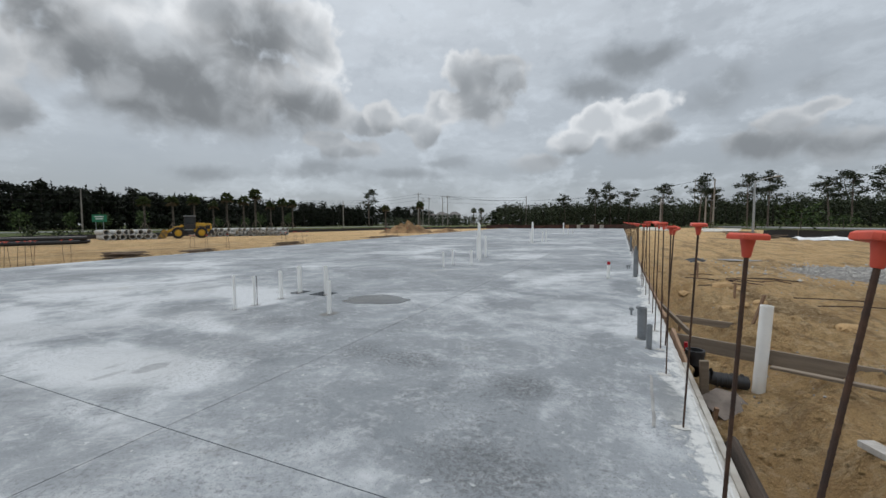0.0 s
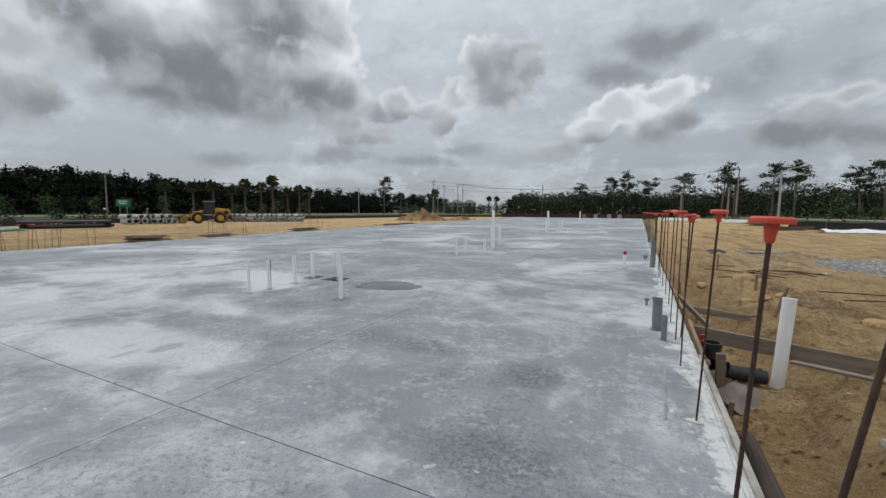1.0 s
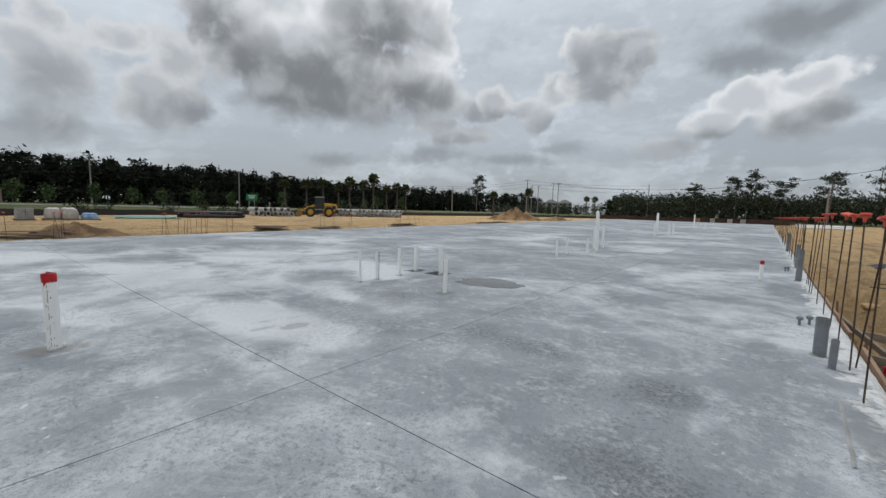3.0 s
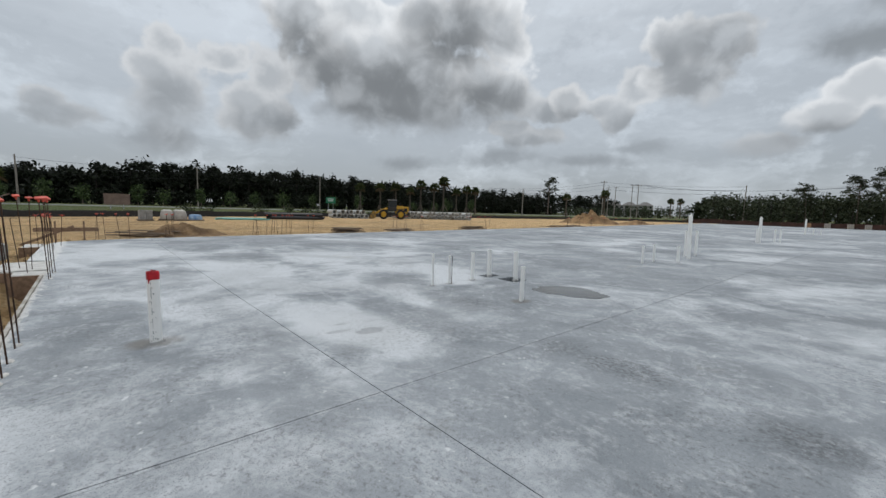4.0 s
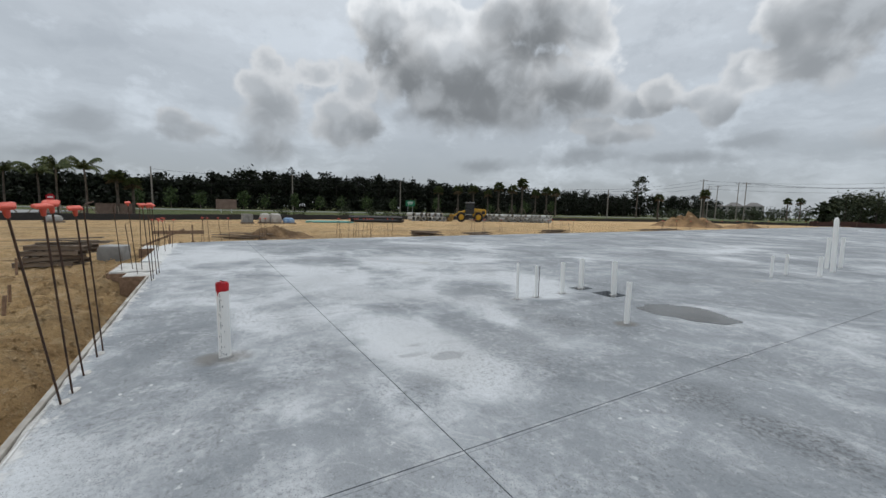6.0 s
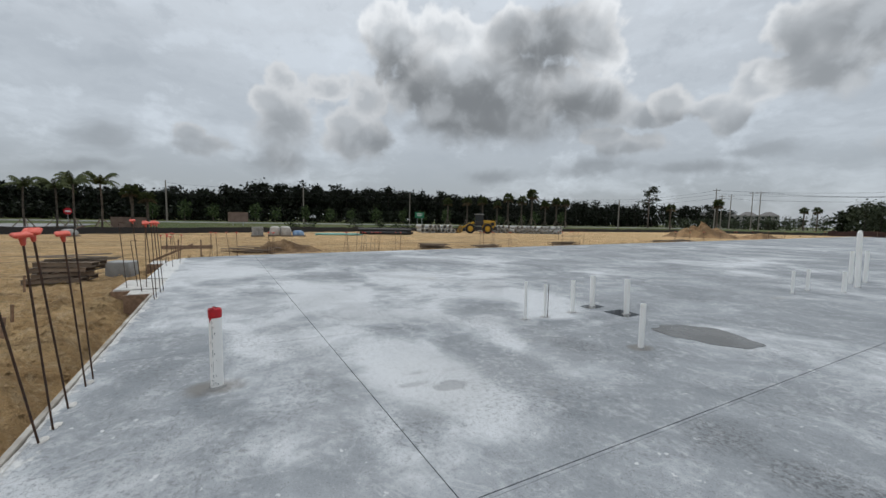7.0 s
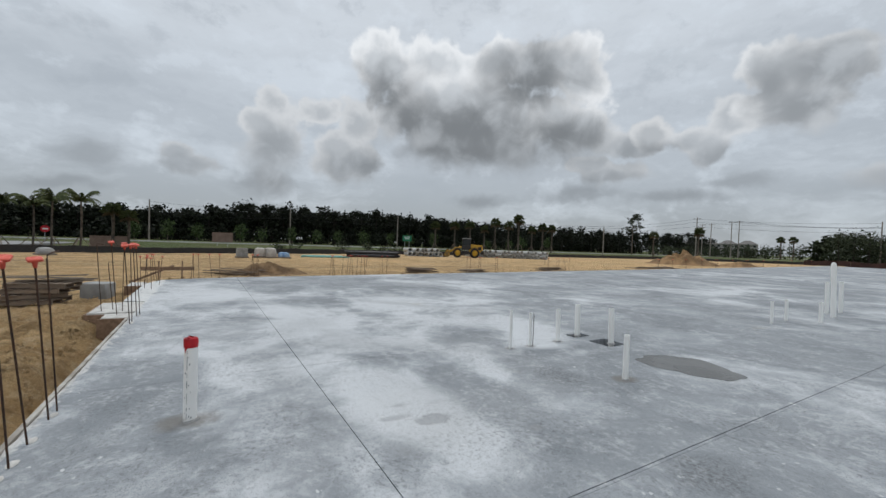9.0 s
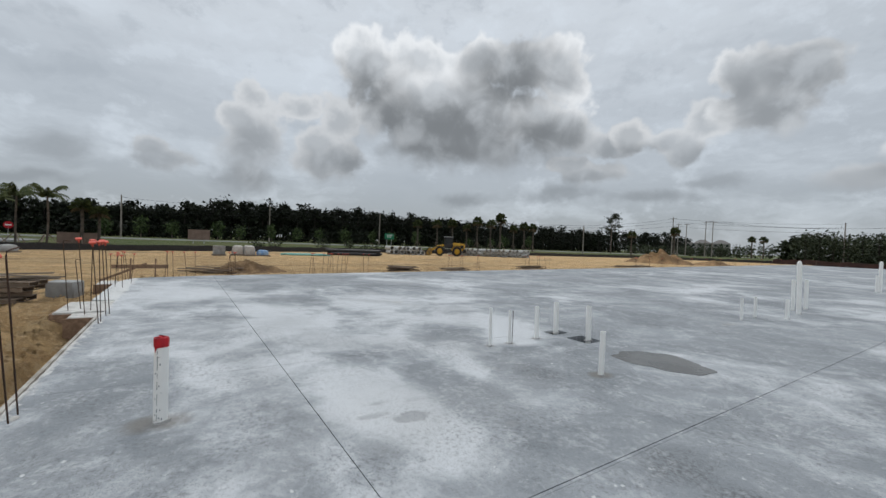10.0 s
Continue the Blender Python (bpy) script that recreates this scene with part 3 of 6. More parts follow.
def water():
    s = Shader("puddle_water", 0.12, 0.0, 0.16)
    return s.done(s.mix(s.ramp(s.noise(1.2, 4), 0.35, 0.65), (0.075, 0.077, 0.076), (0.11, 0.112, 0.11)), s.noise(6, 3), 0.04, 0.003)


M_WATER = water()
M_RING = plain("pipe_concrete", (0.47, 0.47, 0.45), (0.38, 0.38, 0.37), 2, 0.9, fine=8, bump=0.2)
M_STAINED = plain("grout_stained_board", (0.46, 0.44, 0.40), (0.27, 0.24, 0.205), 2.2, 0.9, fine=6, bump=0.5, dist=0.01, vary=0.2)
M_PALLET = plain("pallet_wood", (0.27, 0.205, 0.15), (0.15, 0.11, 0.08), 3, 0.9, fine=7, stretch=(0.6, 6, 6), vary=0.6)

# ---------------------------------------------------------------- ground and slab
SLAB_END = 108.0


def far_edge(y):
    """x of the slab's long far edge."""
    return -20.4 - 0.102 * y


def stepf(v, lo, hi):
    t = min(1.0, max(0.0, (v - lo) / (hi - lo)))
    return t * t * (3 - 2 * t)


FENCE = [(-44, -34), (-48, -20), (-49.5, -13), (-51.5, -6), (-57, 10.5), (-63, 28), (-64, 60), (-61, 105), (-36, 132), (5, 136)]


def beyond_fence(x, y):
    """Metres past the silt fence, away from the slab (negative inside)."""
    best, side = 1e9, -1
    for (ax, ay), (bx, by) in zip(FENCE, FENCE[1:]):
        dx, dy = bx - ax, by - ay
        t = min(1, max(0, ((x - ax) * dx + (y - ay) * dy) / (dx * dx + dy * dy)))
        d = math.hypot(x - ax - t * dx, y - ay - t * dy)
        if d < best:
            best, side = d, 1 if dx * (y - ay) - dy * (x - ax) > 0 else -1
    return best * side


def n2(x, y, s, seed=0.0):
    return noise.noise(Vector((x * s, y * s, seed)))


def ground_height(x, y):
    out = beyond_fence(x, y)
    z = -0.27 + 0.5 * stepf(out, 1, 30) + 0.35 * stepf(x, 14, 40) * stepf(y, 20, 60)
    near = 1 - stepf(math.hypot(x + 8, y - 8), 30, 70)
    z += near * (0.06 * n2(x, y, 0.6) + 0.045 * n2(x, y, 1.7, 3) + 0.028 * n2(x, y, 4.3, 7) + 0.016 * n2(x, y, 9.5, 1))
    if (y < 0 and x > -20) or x > 0:
        z += near * (0.11 * abs(n2(x, y, 2.3, 21)) + 0.085 * abs(n2(x, y, 5.1, 23)) + 0.035 * n2(x, y, 11.0, 25) - 0.045)
        z += 0.20 * math.exp(-((x - 1.15) ** 2 + (y - 5.75) ** 2) / 0.16)
    # trench dug along the form on the two near sides
    w1 = 0.36 + 0.22 * n2(x, 0, 0.8, 9)
    cut1 = 0.24 * (1 - stepf(-y, w1, w1 + 0.55)) * stepf(x, -17, -15) * (1 - stepf(x, 0.6, 1.6))
    w2 = 0.62 + 0.35 * n2(0, y, 0.7, 11) + 0.7 * stepf(y, 5.2, 6.2) * (1 - stepf(y, 7.0, 8.2))
    cut2 = 0.31 * (1 - stepf(x, w2, w2 + 0.6)) * (1 - stepf(y, 14, 22) * 0.7) * stepf(y, -1.6, -0.6)
    if y < 0.4 or x > -0.4:
        z -= max(cut1 if y < 0.4 else 0.0, cut2 if x > -0.4 else 0.0)
    if y < 0.4 and x < 1:
        z += 0.19 * stepf(-y, w1, w1 + 0.3) * (1 - stepf(-y, w1 + 0.9, w1 + 2.2)) * (0.6 + n2(x, y, 2.0, 4)) * stepf(x, -17, -12)
    if x > -0.4 and y > -1:
        z += 0.16 * stepf(x, w2, w2 + 0.4) * (1 - stepf(x, w2 + 1.0, w2 + 2.4)) * (0.55 + n2(x, y, 1.8, 5)) * (1 - stepf(y, 10, 16)) * stepf(y, -1, 0)
    if x < far_edge(y) + 0.4:
        z += 0.14 * (1 - stepf(far_edge(y) - x, 0.2, 5))
    if far_edge(y) + 0.3 < x < -0.3 and 0.3 < y < SLAB_END - 0.3:
        z = -0.9
    return z


def lines(spans):
    """Grid lines: (start, end, step), one after another."""
    out = []
    for a, b, s in spans:
        out += list(np.arange(a, b, s))
    return out + [spans[-1][1]]


def build_ground():
    xs = lines([(-3000, -600, 400), (-600, -200, 50), (-200, -70, 10), (-70, -24, 1.0), (-24, -14, 0.3), (-14, -4, 0.085), (-4, -0.6, 0.3), (-0.6, 3.0, 0.06), (3.0, 8, 0.16), (8, 30, 0.7), (30, 80, 4), (80, 400, 40), (400, 3000, 520)])
    ys = lines([(-3000, -400, 520), (-400, -60, 34), (-60, -10, 2), (-10, -4, 0.5), (-4, 0.4, 0.08), (0.4, 9, 0.085), (9, 16, 0.2), (16, 40, 0.6), (40, 140, 2.0), (140, 300, 16), (300, 3000, 450)])
    vs = [(x, y, ground_height(x, y)) for y in ys for x in xs]
    nx = len(xs)
    fs = [(j * nx + i, j * nx + i + 1, (j + 1) * nx + i + 1, (j + 1) * nx + i) for j in range(len(ys) - 1) for i in range(nx - 1)]
    g = Geo()
    g.v, g.f = vs, fs
    ob = lone("ground", g, M_GROUND, "tan churned sand of a building site with grass verges", "ground", kind="structure")
    # slope of the near ground, whose steep faces get a darker sand
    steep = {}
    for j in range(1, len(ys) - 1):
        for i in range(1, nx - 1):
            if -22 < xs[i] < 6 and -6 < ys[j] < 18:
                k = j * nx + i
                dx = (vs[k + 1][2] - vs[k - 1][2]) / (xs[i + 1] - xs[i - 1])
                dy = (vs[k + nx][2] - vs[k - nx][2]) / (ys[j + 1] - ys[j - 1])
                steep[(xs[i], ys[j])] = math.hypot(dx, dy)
    for key in ("grass", "gravel", "darkening"):
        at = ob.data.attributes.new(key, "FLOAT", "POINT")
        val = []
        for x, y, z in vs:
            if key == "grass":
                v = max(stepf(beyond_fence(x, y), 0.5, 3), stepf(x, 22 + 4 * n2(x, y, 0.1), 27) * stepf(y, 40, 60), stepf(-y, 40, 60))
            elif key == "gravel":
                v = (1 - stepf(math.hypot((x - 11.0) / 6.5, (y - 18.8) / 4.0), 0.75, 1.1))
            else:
                # rises with depth below the site level and with slope
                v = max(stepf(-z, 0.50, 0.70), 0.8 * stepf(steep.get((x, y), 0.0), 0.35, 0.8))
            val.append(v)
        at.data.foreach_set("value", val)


build_ground()


def panel(parent, outline, holes=(), z0=-0.32, z1=0.0):
    """One poured bay; rectangular bays may have square block-outs through them."""
    g = Geo()
    if holes:
        x0, x1 = min(p[0] for p in outline), max(p[0] for p in outline)
        y0, y1 = min(p[1] for p in outline), max(p[1] for p in outline)
        xs = sorted({x0, x1, *[h[0] for h in holes], *[h[1] for h in holes]})
        ys = sorted({y0, y1, *[h[2] for h in holes], *[h[3] for h in holes]})
        for a, b in zip(xs, xs[1:]):
            for c, d in zip(ys, ys[1:]):
                inside = [h for h in holes if h[0] <= a and b <= h[1] and h[2] <= c and d <= h[3]]
                if not inside:
                    g.add([(a, c, z1), (b, c, z1), (b, d, z1), (a, d, z1)], [(0, 1, 2, 3)])
        for a, b, c, d in holes:
            g.add([(a, c, z1), (b, c, z1), (b, d, z1), (a, d, z1), (a, c, z0), (b, c, z0), (b, d, z0), (a, d, z0)], [(0, 4, 5, 1), (1, 5, 6, 2), (2, 6, 7, 3), (3, 7, 4, 0)])
        outline = [(x0, y0), (x1, y0), (x1, y1), (x0, y1)]
        top = False
    else:
        top = True
    n = len(outline)
    vs = [(x, y, z0) for x, y in outline] + [(x, y, z1) for x, y in outline]
    fs = [(i, (i + 1) % n, n + (i + 1) % n, n + i) for i in range(n)] + [tuple(reversed(range(n)))]
    if top:
        fs.append(tuple(range(n, 2 * n)))
    g.add(vs, fs)
    return part("slab_panel", g, M_SLAB, parent, smooth=False)


JA, JB, JC, GAP = -3.786, 2.402, -7.41, 0.0045
HOLES = [(-7.39, -7.12, 7.28, 7.70), (-6.86, -6.38, 7.30, 7.76)]
slab = thing("floor_slab", "pale grey freshly cured concrete slab with white salt blotches and saw-cut joints", "concrete slab", kind="structure")
panel(slab, [(JA + 0.036, 0), (0, 0), (0, JB - GAP), (JA + 0.036, JB - GAP)])
panel(slab, [(JA + GAP, 0), (JA + 0.033, 0), (JA + 0.033, JB - GAP), (JA + GAP, JB - GAP)])
panel(slab, [(JA + GAP, JB + GAP), (JA + 0.033, JB + GAP), (JA + 0.033, SLAB_END), (JA + GAP, SLAB_END)])
panel(slab, [(JC + 0.003, 0), (JA - GAP, 0), (JA - GAP, JB - GAP), (JC + 0.003, JB - GAP)])
panel(slab, [(-19.3, -0.3), (-18.7, -0.42), (-18.0, -0.46), (-14.45, -0.46), (-14.25, 0), (-12.0, 0), (JC - 0.003, 0), (JC - 0.003, JB - GAP), (far_edge(JB), JB - GAP), (-20.2, 0.5), (-19.85, -0.1)])
panel(slab, [(JA + 0.036, JB + GAP), (0, JB + GAP), (0, SLAB_END), (JA + 0.036, SLAB_END)])
panel(slab, [(JC + 0.003, JB + GAP), (JA - GAP, JB + GAP), (JA - GAP, SLAB_END), (JC + 0.003, SLAB_END)], HOLES)
panel(slab, [(far_edge(JB), JB + GAP), (JC - 0.003, JB + GAP), (JC - 0.003, SLAB_END), (far_edge(SLAB_END), SLAB_END)])
bed = Geo().add([(JC - 0.05, JB - 0.05, -0.03), (JA + 0.05, JB - 0.05, -0.03), (JA + 0.05, JB + 0.05, -0.03), (JC - 0.05, JB + 0.05, -0.03)], [(0, 1, 2, 3)])
for a, b, c, d in ((JA - 0.04, JA + 0.08, 0.02, SLAB_END - 0.1), (JC - 0.04, JC + 0.04, 0.02, SLAB_END - 0.1), (far_edge(0) + 0.2, -0.02, JB - 0.04, JB + 0.04)):
    bed.add([(a, c, -0.04), (b, c, -0.04), (b, d, -0.04), (a, d, -0.04)], [(0, 1, 2, 3)])
part("joint_bed", bed, M_DARKSOIL, slab, "dark bottom of the saw cuts", smooth=False)
part("blockout_fill", Geo().box((-6.62, 7.53, -0.2), (0.47, 0.45, 0.1)).box((-7.255, 7.49, -0.2), (0.26, 0.41, 0.1)), M_DARKSOIL, slab, "dark soil in the block-out")

# rough grout lip that stands along the two near edges
rng = np.random.default_rng(4)


def lip(name, p, q, wide, n):
    g = Geo()
    p, q = Vector(p), Vector(q)
    side = (q - p).cross(Vector((0, 0, 1))).normalized()
    rows = []
    for i in range(n + 1):
        c = p.lerp(q, i / n)
        w = wide * (0.85 + 0.3 * rng.random())
        rows += [c - side * 0.02 + Vector((0, 0, 0.004)), c + side * w + Vector((0, 0, -0.012 - 0.02 * rng.random())), c + side * (w + 0.012) + Vector((0, 0, -0.10)), c - side * 0.02 + Vector((0, 0, -0.10))]
    fs = [(i * 4 + k, i * 4 + k + 1, i * 4 + k + 5, i * 4 + k + 4) for i in range(n) for k in range(3)]
    g.add(rows, fs)
    return part(name, g, M_WHITECONC, slab, "ragged pale grout lip", smooth=False)


lip("grout_lip", (0, 0, 0), (0, 40, 0), 0.036, 340)
lip("grout_lip", (-12.1, 0, 0), (0, 0, 0), 0.032, 120)

# puddle in a shallow hollow
pg = Geo()
ring = []
for k in range(48):
    a = 2 * math.pi * k / 48
    r = 1 + 0.07 * math.sin(3 * a + 2.6) + 0.045 * math.sin(5 * a + 0.4) + 0.035 * math.sin(9 * a) + 0.06 * n2(math.cos(a) * 2, math.sin(a) * 2, 1.5, 2)
    u, v = 0.66 * r * math.cos(a), 0.50 * r * math.sin(a)
    c, s = math.cos(radians(12)), math.sin(radians(12))
    ring.append((-5.15 + u * c - v * s, 7.41 + u * s + v * c, 0.004))
pg.add(ring, [tuple(range(48))])
lone("puddle", pg, M_WATER, "shallow puddle of still rainwater on the slab", "puddle", kind="structure", smooth=False)

# ---------------------------------------------------------------- pipes standing out of the slab


def stub(name, x, y, h, r, mat, label, lean=(0, 0), cap=None, group="", cat="pipe", open_end=True):
    m = pose(x, y, 0, lean[0], lean[1], 17 * x)
    t = thing(name, label, cat, group, m=m)
    g = Geo()
    if open_end:
        g.pipe((0, 0, -0.2), (0, 0, h), r, max(0.004, r * 0.12), 20)
    else:
        g.tube([(0, 0, -0.2), (0, 0, h * 0.93), (0, 0, h * 0.965), (0, 0, h * 0.985), (0, 0, h)], [r, r, r * 0.85, r * 0.55, r * 0.15], 20)
    part("pipe_wall", g, mat, t)
    collar = Geo().tube([(0, 0, -0.01), (0, 0, 0.006), (0.004, 0, 0.014)], [r * 1.55, r * 1.35, r * 1.02], 14)
    part("grout_collar", collar, M_CONC, t, "rough grout round the foot")
    if cap:
        cg = Geo().tube([(0, 0, h - 0.07), (0, 0, h - 0.01), (0.003, 0, h + 0.012), (0, 0, h + 0.016)], [r * 1.04, r * 1.08, r * 1.0, r * 0.5], 20)
        part("tape_cap", cg, cap, t, "red tape over the end")
    return t


big = stub("drain_pipe", -6.207, 1.163, 0.735, 0.055, M_PVC, "thick white plastic drain riser, its end wrapped in red tape", (0, 0.6), M_RED)
prints = Geo()
for k, (z, ln) in enumerate(((0.03, 0.05), (0.10, 0.03), (0.16, 0.10), (0.30, 0.07), (0.40, 0.04), (0.47, 0.12), (0.61, 0.03))):
    prints.box((0.0556, 0, z + ln / 2), (0.002, 0.0025 + 0.002 * (k % 2), ln), Matrix.Rotation(radians(76), 4, "Z"))
for k, (z, a) in enumerate(((0.02, 50), (0.05, 95), (0.08, 60), (0.04, 115), (0.12, 100), (0.22, 58), (0.33, 92), (0.44, 62), (0.27, 108), (0.52, 98))):
    prints.box((0.0556, 0, z), (0.002, 0.007 - 0.002 * (k % 3), 0.012 + 0.006 * (k % 2)), Matrix.Rotation(radians(a), 4, "Z"))
part("print_line", prints, M_GREYPVC, big, "broken dark print and scuffs along the pipe")
part("tape_tail", Geo().add([Matrix.Rotation(radians(a), 3, "Z") @ Vector((0.0585, 0, z)) for a, z in ((48, 0.68), (76, 0.68), (104, 0.68), (70, 0.655), (55, 0.62))], [(0, 1, 3, 4), (1, 2, 3)]), M_RED, big, "loose tail of red tape", smooth=False)
SMALL = [(-7.0, 5.60, 0.63, 0.024), (-7.0, 6.03, 0.56, 0.024), (-7.05, 6.74, 0.58, 0.038), (-7.27, 7.5, 0.59, 0.048), (-6.56, 7.56, 0.62, 0.048), (-5.185, 5.995, 0.58, 0.036)]
for i, (x, y, h, r) in enumerate(SMALL):
    stub("plumbing_stub", x, y, h, r, M_PVC, "thin white plastic plumbing stub cast into the slab" if r < 0.045 else "white plastic waste pipe in a square block-out", ((i * 37 % 5 - 2) * 0.5, 0.8), group="plumbing cluster by the puddle")
FAR_STUBS = [(-6.27, 13.31, 0.55, 0.032), (-6.3, 14.24, 0.55, 0.036), (-5.8, 14.87, 0.52, 0.046), (-6.34, 17.2, 0.95, 0.05), (-6.24, 18.0, 0.95, 0.05),
             (-6.93, 31.4, 0.85, 0.06), (-6.41, 33.5, 0.8, 0.05), (-6.2, 33.9, 0.85, 0.05), (-6.9, 55.1, 0.6, 0.06), (-6.4, 55.6, 0.5, 0.05)]
for x, y, h, r in FAR_STUBS:
    stub("plumbing_stub", x, y, h, r, M_PVC, "white plastic plumbing stub out on the slab", (0, 0.5), group="plumbing stubs further out")
stub("vent_pipe", -5.97, 16.39, 1.56, 0.06, M_PVC, "tall white capped plastic pipe standing on the slab", (1.2, 0.8), open_end=False)
stub("vent_pipe", -6.85, 31.6, 1.6, 0.075, M_PVC, "tall white capped plastic pipe far out on the slab", open_end=False)
stub("vent_pipe", -7.5, 54.8, 1.6, 0.075, M_PVC, "tall white capped plastic pipe far out on the slab", open_end=False)
stub("taped_stub", -0.91, 12.49, 0.45, 0.04, M_PVC, "short pale stub with a red taped top", cap=M_RED)
stub("conduit", -0.335, 6.41, 0.42, 0.058, M_GREYPVC, "thick grey electrical conduit stub by the slab edge", (0, -0.5), group="grey conduits")
stub("conduit", -0.275, 5.98, 0.30, 0.032, M_GREYPVC, "thin grey electrical conduit stub by the slab edge", (1, 0.5), group="grey conduits")
stub("conduit", -0.22, 13.1, 0.75, 0.06, M_GREYPVC, "tall grey conduit stub by the slab edge", (0.5, 0), group="grey conduits")
stub("conduit", -0.12, 16.4, 0.7, 0.05, M_GREYPVC, "tall grey conduit stub by the slab edge", (0.5, 0), group="grey conduits")
stub("conduit", -0.12, 24.0, 0.8, 0.06, M_GREYPVC, "tall grey conduit stub by the slab edge", (0.5, 0), group="grey conduits")


def bolt(x, y, h=0.1):
    t = thing("anchor_bolt", "small grey capped fitting on the slab edge", "fitting", "edge fittings", m=pose(x, y, 0))
    part("shank", Geo().tube([(0, 0, -0.02), (0, 0, h)], 0.018, 10), M_GREYPVC, t)
    part("knob", Geo().tube([(0, 0, h - 0.03), (0, 0, h - 0.02), (0, 0, h + 0.015), (0, 0, h + 0.03)], [0.02, 0.038, 0.038, 0.015], 12), M_GREYPVC, t)


for x, y in ((-0.43, 7.92), (-0.32, 8.06), (-0.40, 15.2), (-0.34, 15.25)):
    bolt(x, y)

# ---------------------------------------------------------------- starter bars with orange caps


def make_bar(h=1.48, r=0.0070, plate=0.096, bent=False):
    t = thing("rebar_dowel", "rusty steel starter bar with an orange safety cap", "rebar", "starter bars")
    g = Geo()
    if bent:
        g.tube([(0, 0, -0.25), (0, 0, h - 0.02), (0.012, 0, h + 0.012), (0.06, 0, h + 0.02), (0.14, 0, h + 0.018)], r, 8)
    else:
        g.tube([(0, 0, -0.25), (0, 0, h)], r, 8)
    rib = 0.026
    part("bar", g, M_BAR, t)
    if not bent:
        ribs = Geo()
        k = 0
        while k * rib < h - 0.08:
            z = k * rib + 0.01
            ribs.tube([(-0.0, 0, z), (0.0, 0, z + 0.006)], r * 1.1, 8)
            k += 1
        part("ribs", ribs, M_BAR, t)
        c = Geo()
        c.tube([(0, 0, h - 0.06), (0, 0, h - 0.056), (0, 0, h - 0.025), (0, 0, h + 0.004)], [r * 1.5, r * 1.9, r * 2.5, r * 3.3], 14)
        cap = part("cap", c, M_CAP, t, "orange plastic socket")
        p = plate / 2
        top = Geo()
        vs = []
        for z, e in ((h, 0.96), (h + 0.006, 1.0), (h + 0.016, 0.98), (h + 0.022, 0.85)):
            for a in range(24):
                an = 2 * math.pi * (a + 0.5) / 24
                q = 1 / max(abs(math.cos(an)), abs(math.sin(an)))
                q = min(q, 1.3)
                vs.append((p * e * q * math.cos(an), p * e * q * math.sin(an), z))
        fs = [(j * 24 + a, j * 24 + (a + 1) % 24, (j + 1) * 24 + (a + 1) % 24, (j + 1) * 24 + a) for j in range(3) for a in range(24)]
        fs += [tuple(reversed(range(24))), tuple(range(72, 96))]
        top.add(vs, fs)
        part("cap_plate", top, M_CAP, cap, "flat square orange plate")
    return t


def along(base, top, spin, h=1.48):
    """Pose of a bar from its foot to its top."""
    d = (Vector(top) - Vector(base))
    q = Vector((0, 0, 1)).rotation_difference(d.normalized())
    return Matrix.LocRotScale(base, q, (1, 1, d.length / (h + 0.02))) @ pose(0, 0, 0, 0, 0, spin)


proto = make_bar()
RIGHT = [((-0.30, 1.72, 0), (-0.05, 1.83, 1.52), 10), ((-0.29, 2.17, 0), (-0.225, 2.2, 1.51), 28), ((-0.16, 3.94, 0), (-0.12, 3.85, 1.54), 3),
         ((-0.17, 5.09, 0), (-0.14, 5.35, 1.50), 12), ((-0.08, 6.2, 0), (-0.09, 5.55, 1.49), 40), ((-0.15, 6.89, 0), (-0.11, 7.2, 1.53), 20),
         ((-0.15, 5.98, 0), (-0.10, 6.62, 1.53), 0), ((-0.1, 8.15, 0), (-0.12, 7.7, 1.55), 33), ((-0.1, 9.04, 0), (-0.12, 9.2, 1.56), 8), ((-0.11, 10.0, 0), (-0.12, 10.1, 1.56), 14)]
NEAR = [((-5.66, 0.08, 0), (-5.17, 0.02, 1.47), 15), ((-5.86, 0.10, 0), (-5.57, 0.08, 1.47), 35), ((-6.24, 0.09, 0), (-5.70, 0.09, 1.49), 5), ((-6.73, 0.09, 0), (-6.34, 0.08, 1.45), 22),
        ((-11.23, 0.08, 0), (-10.6, 0.06, 1.47), 10), ((-11.34, 0.1, 0), (-11.1, 0.08, 1.47), 30), ((-12.03, 0.09, 0), (-11.4, 0.08, 1.48), 0), ((-12.23, 0.12, 0), (-11.6, 0.1, 1.46), 20),
        ((-12.46, -0.29, 0), (-11.9, -0.32, 1.5), 15), ((-12.82, -0.25, 0), (-12.5, -0.2, 1.47), 25)]
first = True
for base, top, spin in RIGHT + NEAR:
    m = along(base, top, spin)
    if first:
        proto.matrix_basis = m
        first = False
    else:
        copy = copy_thing(proto, Matrix())
        copy.matrix_basis = m
hook = make_bar(bent=True)
hook.matrix_basis = along((-6.93, 0.10, 0), (-6.62, 0.08, 1.47), 160)
hook["label"] = "rusty bent steel starter bar without a cap"
for base, top in (((-12.95, -0.62, 0), (-12.6, -0.66, 1.44)), ((-13.1, -0.45, 0), (-12.9, -0.52, 1.05))):
    c = copy_thing(hook, Matrix())
    c.matrix_basis = along(base, top, 60)
rng = np.random.default_rng(11)


def scatter_bar(x, y, hs=1.0, z=0.0, tilt=0.05):
    c = copy_thing(proto, Matrix())
    top = (x + rng.normal(0, tilt), y + rng.normal(0, tilt * 1.6), z + 1.5 * hs)
    c.matrix_basis = along((x, y, z), top, rng.uniform(0, 90))


